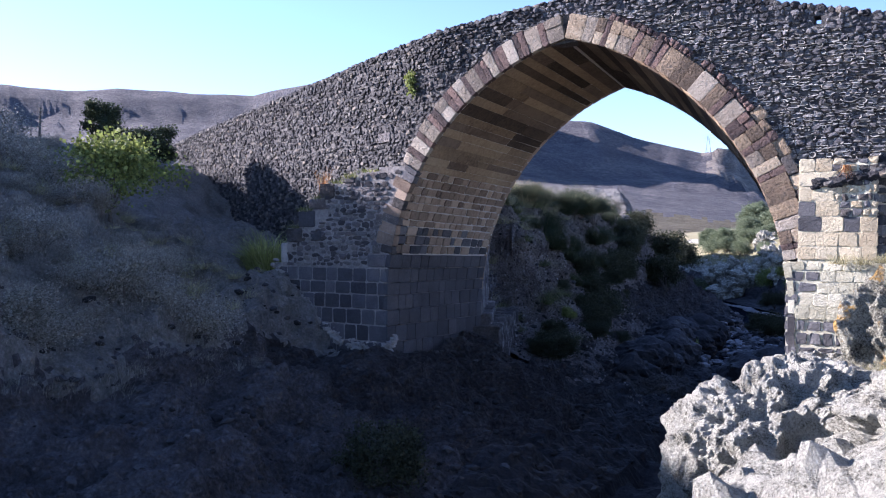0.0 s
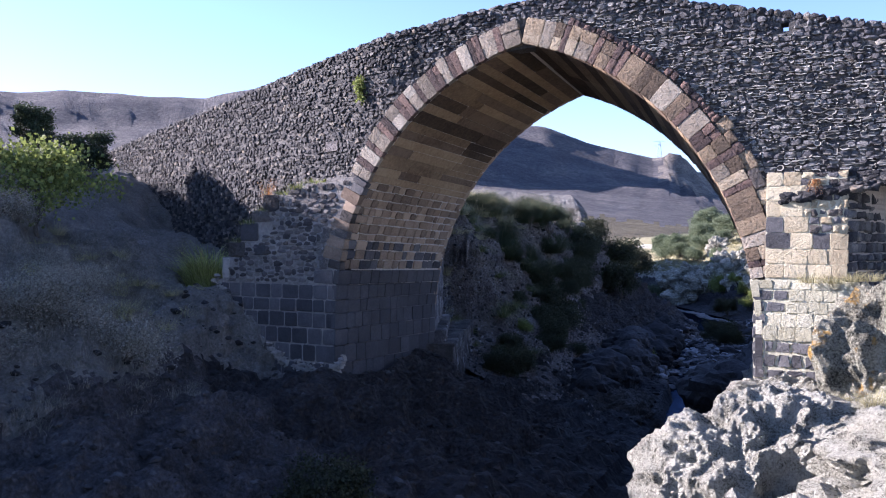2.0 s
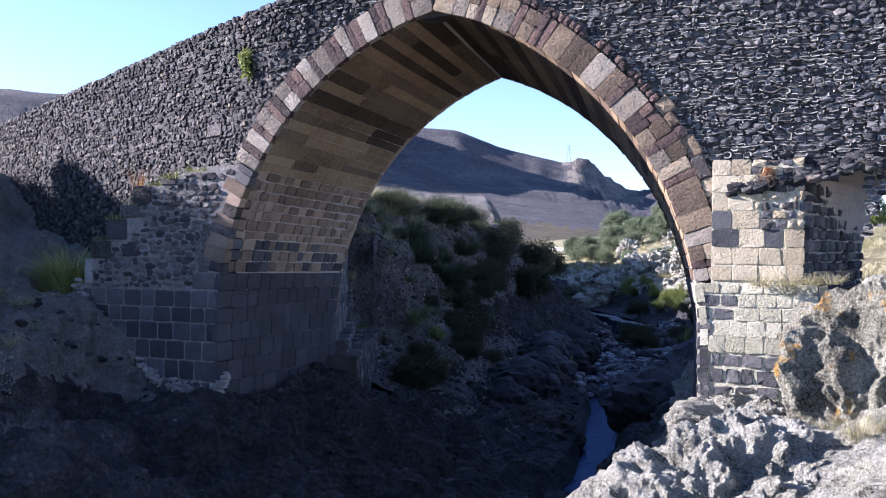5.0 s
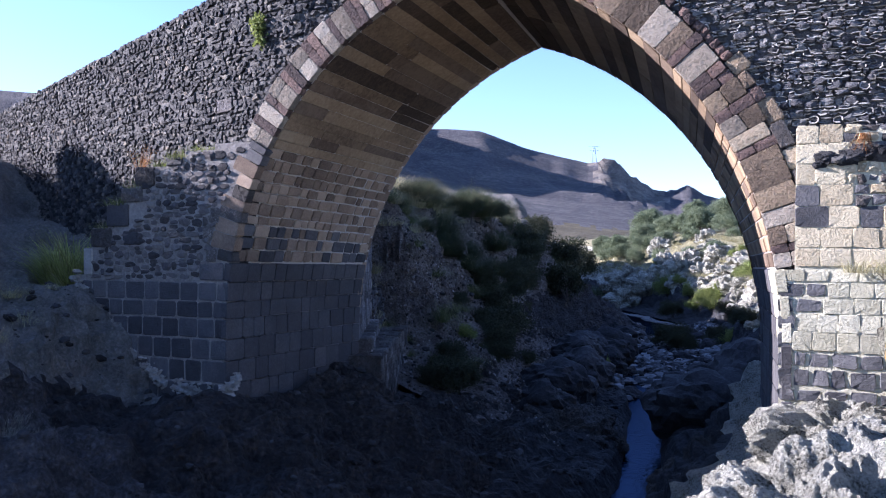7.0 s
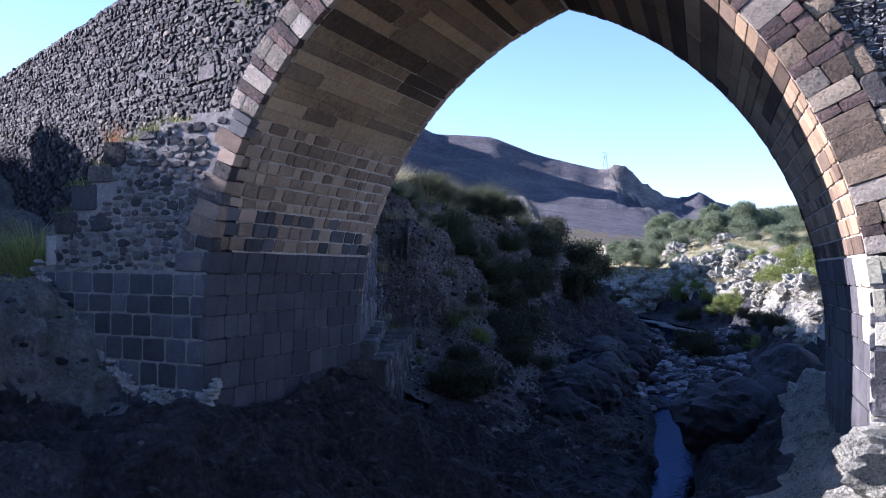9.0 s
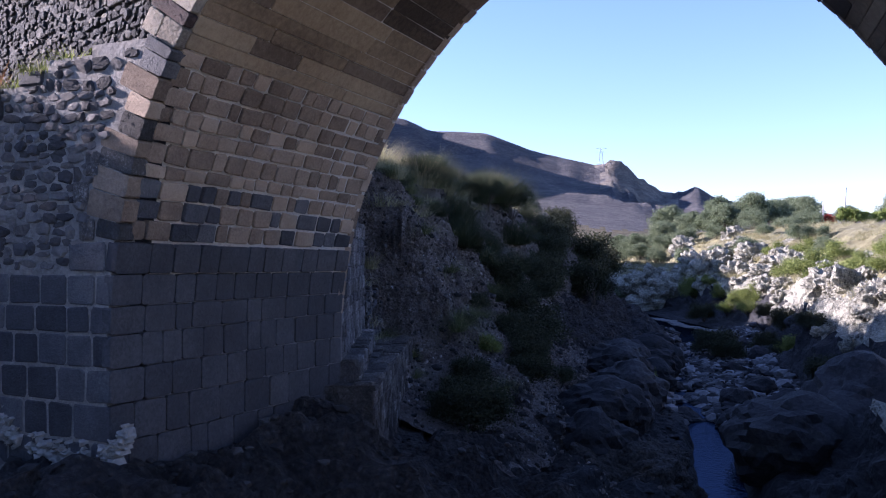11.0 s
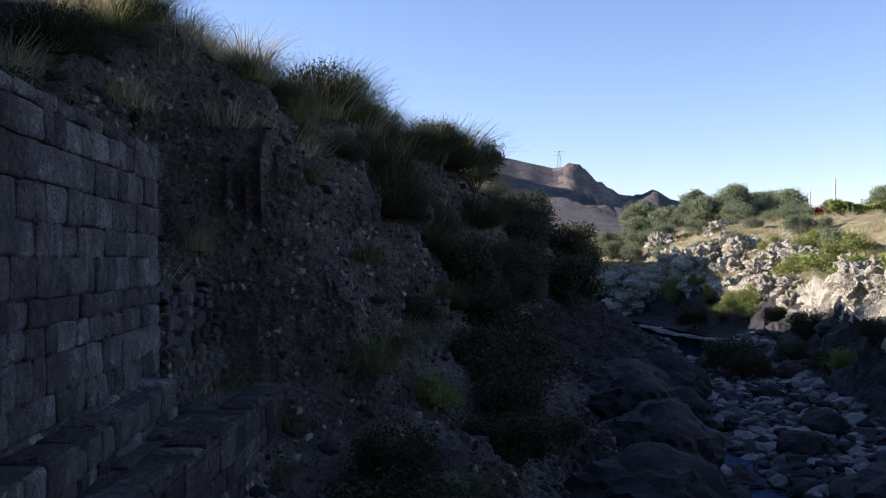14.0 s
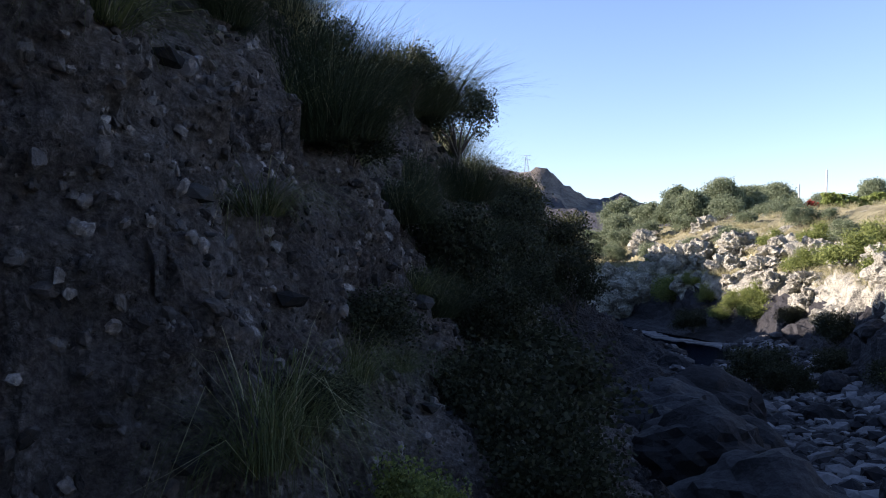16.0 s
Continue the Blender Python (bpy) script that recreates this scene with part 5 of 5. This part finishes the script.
wall_plant("withered_plant", "orange withered plant hanging on the pier", 71, ORANGE, (-0.66, FRONT - 0.05, 8.9, 180), 60, 0.4, width=0.012, lean=0.5, base=0.08, curl=0.5)
wall_plant("withered_plant", "orange withered plant rooted in the wall", 72, ORANGE, (-15.3, FACE + 0.35, 8.44), 90, 1.05, width=0.012, lean=0.2, base=0.05, curl=0.25)
r = random.Random(73)
ivy = tagged(new("wall_creeper"), "green creeper hanging on the spandrel", "plant")
part("leaves", *foliage(r, [((0.1 * r.uniform(-1, 1), -0.03, -0.6 * r.random()), 1.0) for _ in range(14)], 420, 0.16, 0.07), FRESH, ivy)
ivy.matrix_basis = pose(-12.05, FACE + recede(-12.05) + 0.02, 12.0)

# -- unseen olives added beyond the bridge's low end, to shade buttress and wing
put(tree("olive_tree", "unseen grey-green olive tree added to shade the bridge's low end", 89, 5.6, 5.2, 9000, 0.13, OLIVE, 0.16, 40, fluff=0.17), [(-31.5, 14.6, 0.75), (-31.0, 11.6, 0.7), (-37.4, 15.2, 0.95), (-38.0, 17.6, 1.0), (-40.5, 19.4, 1.0)], "olive trees by the bridge end", sink=0.3)

# -- far bank: olives, hedge, red shrub
olive = tree("olive_tree", "grey-green olive tree with a rounded crown", 81, 4.4, 4.6, 15000, 0.13, OLIVE, 0.14, 46, fluff=0.15)
put(olive, [(-33, 132, 0.9), (-29.5, 128, 1.0), (-25.6, 126, 0.9), (-22.6, 130, 1.1), (-19.8, 127, 1.0), (-17.5, 123, 1.15), (-26.5, 136, 1.1), (-20.5, 138, 1.2)], "olive trees on the far bank", sink=0.5)
olive2 = tree("olive_tree", "large olive tree with an uneven grey-green crown", 83, 5.2, 5.0, 16000, 0.13, OLIVE, 0.16, 40, fluff=0.15)
put(olive2, [(-14.8, 127, 1.0), (-12.2, 131, 1.05), (-8.6, 136, 1.0), (-15.5, 140, 1.2), (-3.5, 142, 0.9), (-11, 146, 1.2), (3, 148, 1.0), (9, 150, 1.1), (16, 146, 1.0), (24, 150, 1.2)], "olive trees on the far bank", sink=0.5)
hedge = tree("conifer", "young yellow-green conifer in a row", 85, 3.2, 1.8, 2200, 0.2, CYPRESS, 0.08, 26, "tree", 0.2)
put(hedge, [(-4.2 + 1.25 * i, 125 + 0.2 * i, 0.75 + 0.12 * math.sin(i * 2.1)) for i in range(18)], "row of young conifers", sink=0.1)
put(tree("red_shrub", "shrub with deep red leaves", 87, 1.7, 2.0, 1600, 0.16, RED, 0.15, 16, "shrub", 0.5), [(-5.8, 125, 0.9)], "red shrub")

# -- poles, wires and small built things far off
METAL = material("galvanised_steel", [(0.3, (0.35, 0.36, 0.37)), (0.7, (0.5, 0.51, 0.52))], 3, 6, 0.6, 0.1)
CONCRETE = material("concrete", [(0.3, (0.4, 0.39, 0.37)), (0.7, (0.58, 0.57, 0.54))], 2, 6, 0.9, 0.2)
for x, y, h, lean in ((-4.1, 129.7, 5.4, 3.0), (-6.6, 134.0, 4.2, 2.0), (3.9, 98.0, 8.0, 3.0)):
    pole = tagged(new("utility_pole"), "thin grey utility pole leaning a little", "pole", "poles on the far bank")
    p = rest(x, y, 0.3)
    part("shaft", *tube([(0, 0, 0), (0, 0, h * 0.5), (0, 0, h)], [0.13, 0.11, 0.08], 8), CONCRETE, pole)
    part("cap", *tube([(0, 0, h), (0, 0, h + 0.06)], [0.1, 0.03], 8), METAL, pole)
    pole.matrix_basis = pose(p.x, p.y, p.z, 0, lean, 0)
pylon = tagged(new("pylon"), "distant steel lattice power pylon on the ridge", "pylon")
legs = [Vector((sx * 3.0, sy * 3.0, 0)) for sx, sy in ((-1, -1), (1, -1), (1, 1), (-1, 1))]
tops = [Vector((sx * 0.7, sy * 0.7, 22)) for sx, sy in ((-1, -1), (1, -1), (1, 1), (-1, 1))]
for a, b in zip(legs, tops):
    part("leg", *tube([tuple(a), tuple(b)], [0.22, 0.18], 4), METAL, pylon)
for k in range(4):
    m = (k + 1) % 4
    for f0, f1 in ((0.0, 0.35), (0.35, 0.65), (0.65, 1.0)):
        part("brace", *tube([tuple(legs[k].lerp(tops[k], f0)), tuple(legs[m].lerp(tops[m], f1))], [0.12, 0.12], 4), METAL, pylon)
for z, w in ((17, 5.5), (21.5, 6.5)):
    part("crossarm", *tube([(-w, 0, z), (0, 0, z + 0.8), (w, 0, z)], [0.15, 0.25, 0.15], 4), METAL, pylon)
pylon.matrix_basis = pose(-214, 830, 90, 0, 0, 20) @ Matrix.Diagonal((0.8, 0.8, 0.8, 1))
masonry("boundary_wall", "low pale stone boundary wall beyond the second arch", (-2.0, 112.0), (18.0, 106.0), 7.2, 9.1, 0.5, (0.4, 0.5), (1.2, 2.0), (BUFF, PALE), cap=False)
box = tagged(new("meter_box"), "small white concrete box beside a pole", "box")
p = rest(-5.2, 129.0, 0.1)
part("body", [(x, y, z) for x in (-0.8, 0.8) for y in (-0.5, 0.5) for z in (0, 1.1)], [(0, 1, 3, 2), (4, 6, 7, 5), (0, 4, 5, 1), (2, 3, 7, 6), (0, 2, 6, 4)], CONCRETE, box)
part("lid", [(x, y, z) for x in (-0.9, 0.9) for y in (-0.6, 0.6) for z in (1.1, 1.22)], [(0, 1, 3, 2), (4, 6, 7, 5), (0, 4, 5, 1), (2, 3, 7, 6), (0, 2, 6, 4), (1, 5, 7, 3)], CONCRETE, box)
box.matrix_basis = pose(*p)
for k in range(6):
    post = tagged(new("fence_post"), "weathered wooden fence post on the hill", "post", "fence posts")
    x, y = -33 - 2.2 * k, 24 - 1.6 * k
    p = rest(x, y, 0.2)
    part("shaft", *tube([(0, 0, 0), (0, 0, 1.7)], [0.06, 0.05], 6), BARK, post)
    post.matrix_basis = pose(p.x, p.y, p.z, 0, rng.uniform(-4, 4), 0)

# ---------------------------------------------------------------- rocks and gravel
def lump(seed, detail=4, rough_=0.35, flat=0.75, cleft=0.0, square=0.0):
    bm = bmesh.new()
    bmesh.ops.create_icosphere(bm, subdivisions=detail, radius=1.0)
    off = Vector((seed * 7.3, seed * 3.1, seed * 1.7))
    for v in bm.verts:
        p = v.co.copy()
        d, _ = noise.voronoi(p * 1.3 + off)
        k = 1 + rough_ * (0.8 * noise.noise(p * 1.1 + off) + 0.9 * (0.4 - d[0]) + 0.35 * noise.noise(p * 3.0 + off) + 0.22 * noise.noise(p * 7.0 + off) + 0.1 * noise.noise(p * 15 + off) + 0.06 * noise.noise(p * 31 + off))
        if detail > 5:
            e_, _ = noise.voronoi(p * 5.5 + off)
            g_, _ = noise.voronoi(p * 13 + off)
            k += 0.07 * min(e_[0], 0.5) - 0.035 + 0.045 * min(g_[0], 0.5) - 0.02
        if cleft:
            q = Vector((p.x * 2.2, p.y * 2.2, p.z * 0.8)) + off
            k += cleft * (0.5 - 1.6 * abs(noise.noise(q)) - 0.9 * abs(noise.noise(q * 2.3)))
        v.co = p * k / max(abs(p.x), abs(p.y), abs(p.z)) ** square
        v.co.z *= flat
    vs, fs = [tuple(v.co) for v in bm.verts], [tuple(q.index for q in f.verts) for f in bm.faces]
    bm.free()
    return vs, fs

def boulder(name, label, seed, mat, spots, group, detail=4, rough_=0.4, flat=0.75, sink=0.25, cleft=0.0):
    base = mesh_object(name, *lump(seed, detail, rough_, flat, cleft), mat)
    tagged(base, label, "rock", group)
    r = random.Random(seed)
    for i, (x, y, k) in enumerate(spots):
        p = rest(x, y, 0)
        ob = base if not i else base.copy()
        if i:
            scene.collection.objects.link(ob)
        ob.matrix_basis = pose(p.x, p.y, p.z + k * flat * (0.5 - sink), r.uniform(-12, 12), r.uniform(-12, 12), r.uniform(0, 360)) @ Matrix.Diagonal((k * r.uniform(0.9, 1.2), k, k * r.uniform(0.85, 1.1), 1))

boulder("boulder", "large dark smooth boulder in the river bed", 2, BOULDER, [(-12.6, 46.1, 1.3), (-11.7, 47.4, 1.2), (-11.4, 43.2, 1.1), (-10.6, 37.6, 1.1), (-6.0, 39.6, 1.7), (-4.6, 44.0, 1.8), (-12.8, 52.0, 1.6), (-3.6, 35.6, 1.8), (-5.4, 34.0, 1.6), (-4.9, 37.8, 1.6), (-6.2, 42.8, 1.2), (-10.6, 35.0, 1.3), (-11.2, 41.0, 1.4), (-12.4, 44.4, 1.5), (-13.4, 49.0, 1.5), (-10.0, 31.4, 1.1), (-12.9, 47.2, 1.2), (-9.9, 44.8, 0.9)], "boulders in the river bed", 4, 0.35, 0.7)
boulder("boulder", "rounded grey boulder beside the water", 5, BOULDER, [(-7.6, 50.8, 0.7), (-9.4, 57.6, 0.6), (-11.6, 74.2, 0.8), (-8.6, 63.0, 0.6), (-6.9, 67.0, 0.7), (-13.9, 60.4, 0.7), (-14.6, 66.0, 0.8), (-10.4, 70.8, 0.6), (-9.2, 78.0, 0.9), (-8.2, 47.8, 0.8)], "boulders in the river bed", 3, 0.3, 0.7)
crags = [(-23.0, 106.0, 2.4), (-20.6, 105.0, 2.0), (-18.6, 107.6, 2.3), (-16.2, 105.0, 2.2), (-14.6, 108.6, 2.0), (-12.2, 102.0, 1.9), (-9.6, 96.0, 1.8), (-7.6, 90.0, 1.6), (-6.0, 84.0, 1.5), (-5.0, 77.0, 1.4), (-4.6, 70.5, 1.3), (-3.9, 64.0, 1.4), (-10.8, 92.8, 1.3), (-13.6, 98.0, 1.4), (-8.4, 84.8, 1.1), (-3.0, 58.5, 1.2), (-2.6, 53.0, 1.3), (-26.0, 112.0, 2.2), (-16.0, 117.0, 1.6), (-22.0, 119.0, 1.8)]
r = random.Random(15)
more = []
for _ in range(16):
    y = r.uniform(48, 112)
    more.append((float(river_x(y)) + r.uniform(6.6, 10.0), y, r.uniform(0.5, 1.3)))
boulder("rock_outcrop", "jagged sunlit grey rock outcrop on the far bank", 9, OUTCROP, crags, "outcrops of the far bank", 5, 0.7, 0.8, 0.42, 0.3)
boulder("rock_outcrop", "small cleft grey rock on the far bank", 29, OUTCROP, more, "outcrops of the far bank", 4, 0.7, 0.85, 0.4, 0.3)

# -- rocks under and beside the right pier, close to the camera's way
def lichened():
    """Grey lava with patches of orange and yellow lichen."""
    m = material("lichened_lava", [(0.39, (0.035, 0.034, 0.027)), (0.45, (0.17, 0.166, 0.127)), (0.53, (0.38, 0.371, 0.29)), (0.63, (0.6, 0.586, 0.464))], 1.8, 15, 0.95, 1.0, detail=11.0, bump_scale=0.14, pits=(17.0, 0.9))
    n, l = m.node_tree.nodes, m.node_tree.links
    bsdf = n["Principled BSDF"]
    g, t, ramp, mix = n.new("ShaderNodeNewGeometry"), n.new("ShaderNodeTexNoise"), n.new("ShaderNodeValToRGB"), n.new("ShaderNodeMixRGB")
    t.inputs["Scale"].default_value, t.inputs["Detail"].default_value, t.inputs["Roughness"].default_value = 2.3, 8.0, 0.7
    ramp.color_ramp.elements[0].position, ramp.color_ramp.elements[1].position = 0.56, 0.63
    mix.inputs[2].default_value = (0.46, 0.29, 0.09, 1)
    l.new(g.outputs["Position"], t.inputs["Vector"])
    l.new(t.outputs["Fac"], ramp.inputs[0])
    l.new(ramp.outputs[0], mix.inputs[0])
    l.new(bsdf.inputs["Base Color"].links[0].from_socket, mix.inputs[1])
    l.new(mix.outputs[0], bsdf.inputs["Base Color"])
    return m

LICHENED = lichened()
rock = mesh_object("near_rock", *lump(13, 7, 0.34, 0.85, 0.1, 0.25), LAVA)
tagged(rock, "big pitted grey lava rock below the pier", "rock")
rock.matrix_basis = pose(-0.97, 12.8, 3.5, 0, 9, 20) @ Matrix.Diagonal((1.68, 1.55, 2.1, 1))
rock = mesh_object("lichened_rock", *lump(17, 7, 0.42, 1.0, 0.16, 0.6), LICHENED)
tagged(rock, "tall pitted lava rock with orange lichen beside the pier", "rock")
rock.matrix_basis = pose(1.5, 16.2, 4.4, 0, 0, 0) @ Matrix.Diagonal((1.8, 1.6, 2.25, 1))
rock = mesh_object("near_rock", *lump(19, 5, 0.55, 0.8, 0.15), LAVA)
tagged(rock, "rough grey lava rock at the pier's foot", "rock")
rock.matrix_basis = pose(-0.9, 17.3, 4.25, 0, 0, 10) @ Matrix.Diagonal((1.15, 0.8, 1.0, 1))
rock = mesh_object("near_rock", *lump(20, 6, 0.45, 0.8, 0.12), LAVA)
tagged(rock, "rough grey lava rock on the bank", "rock")
rock.matrix_basis = pose(1.6, 11.6, 4.6, 0, 0, 50) @ Matrix.Diagonal((1.6, 1.5, 1.2, 1))

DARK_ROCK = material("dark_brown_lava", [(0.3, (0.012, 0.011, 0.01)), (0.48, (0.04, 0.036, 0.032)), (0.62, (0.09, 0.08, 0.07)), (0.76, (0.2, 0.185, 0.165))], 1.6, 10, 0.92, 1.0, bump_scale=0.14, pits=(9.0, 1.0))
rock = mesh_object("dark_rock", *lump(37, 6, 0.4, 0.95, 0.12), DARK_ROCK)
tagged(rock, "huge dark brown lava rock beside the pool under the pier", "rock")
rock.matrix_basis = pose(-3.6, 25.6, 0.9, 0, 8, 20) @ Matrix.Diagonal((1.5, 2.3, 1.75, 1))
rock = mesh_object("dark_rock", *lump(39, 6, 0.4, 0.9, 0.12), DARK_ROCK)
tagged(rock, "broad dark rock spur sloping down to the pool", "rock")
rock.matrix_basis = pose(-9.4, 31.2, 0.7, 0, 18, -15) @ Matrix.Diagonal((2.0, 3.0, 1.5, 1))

def pebbles(name, label, mat, seed, n, area, size):
    """Loose stones strewn over an area, joined; area(r) gives a place."""
    r = random.Random(seed)
    shapes = [lump(100 + k, 1, 0.45, 0.6) for k in range(6)]
    h = Heap()
    for _ in range(n):
        x, y = area(r)
        p = rest(x, y, 0)
        k = size[0] + (size[1] - size[0]) * r.random() ** 2.5
        m = pose(p.x, p.y, p.z + 0.1 * k, r.uniform(-20, 20), r.uniform(-20, 20), r.uniform(0, 360)) @ Matrix.Diagonal((k * r.uniform(0.8, 1.4), k, k, 1))
        vs, fs = r.choice(shapes)
        h.add([tuple(m @ Vector(v)) for v in vs], fs)
    return tagged(mesh_object(name, h.vs, h.fs, mat), label, "stones", kind="stuff")

def bed(r):
    y = r.uniform(43, 82)
    return float(river_x(y)) + r.uniform(-1.6, 5.2), y

def slope(r):
    y = r.uniform(4, 60)
    return float(river_x(y)) - r.uniform(0.8, 12), y

def cliff_face(r):
    """A place on the steep left bank, found from the gorge."""
    for _ in range(8):
        y, z = r.uniform(28.5, 50), r.uniform(1.6, 9.3)
        hit = land.ray_cast(Vector((float(river_x(y)) - 0.5, y, z)), Vector((-1, r.uniform(-0.3, 0.1), r.uniform(-0.3, 0.1))))
        if hit[0]:
            return hit[0]
    return Vector((-14, 40, 4))

def conglomerate(n):
    r = random.Random(8)
    shapes = [lump(120 + k, 1, 0.6, 0.8) for k in range(6)] + [lump(130 + k, 2, 0.6, 0.8) for k in range(4)]
    h = Heap()
    for _ in range(n):
        p = cliff_face(r)
        k = 0.013 + 0.055 * r.random() ** 3
        m = pose(p.x, p.y, p.z, r.uniform(0, 360), r.uniform(0, 360), r.uniform(0, 360)) @ Matrix.Diagonal((k * r.uniform(0.8, 1.6), k, k, 1))
        vs, fs = r.choice(shapes)
        h.add([tuple(m @ Vector(v)) for v in vs], fs)
    tagged(mesh_object("conglomerate", h.vs, h.fs, material("conglomerate_stone", [(0.25, (0.024, 0.021, 0.019)), (0.5, (0.095, 0.083, 0.076)), (0.72, (0.2, 0.18, 0.165)), (0.86, (0.5, 0.465, 0.43))], 2.0, 8, 0.95, 0.8, island=0.55)), "broken stones bedded in the gorge cliff", "stones", kind="stuff")

conglomerate(20000)
pebbles("gravel", "pale and grey river stones and gravel", PEBBLE, 3, 5200, bed, (0.07, 0.42))
pebbles("scree", "loose dark stones on the gorge side", material("scree_stone", [(0.3, (0.014, 0.013, 0.013)), (0.6, (0.038, 0.036, 0.035)), (0.85, (0.09, 0.086, 0.083))], 1.0, 8, 0.95, 0.5, island=0.5), 5, 4200, slope, (0.03, 0.15))
rim = Heap()
r = random.Random(6)
for i in range(150):
    f = i / 149
    x, y = -12.6 + (-25.0 + 12.6) * f + 0.4 * math.sin(f * 14), 81.5 + 21.5 * f
    k = r.uniform(0.12, 0.4)
    rim.add(*stone(lambda u, v, d: (x + u, y + v, 0.22 + d), -k * 1.6, k * 1.6, -k * 0.6, k * 0.6, r.uniform(0.05, 0.16), 0.2, 0, 0.05, 0.04, 0.02))
tagged(mesh_object("water_rim", rim.vs, rim.fs, material("washed_pale_stone", [(0.3, (0.1, 0.1, 0.1)), (0.7, (0.27, 0.265, 0.26))], 2, 6, 0.8, 0.15)), "pale washed stone rim along the pool", "stones", kind="stuff")
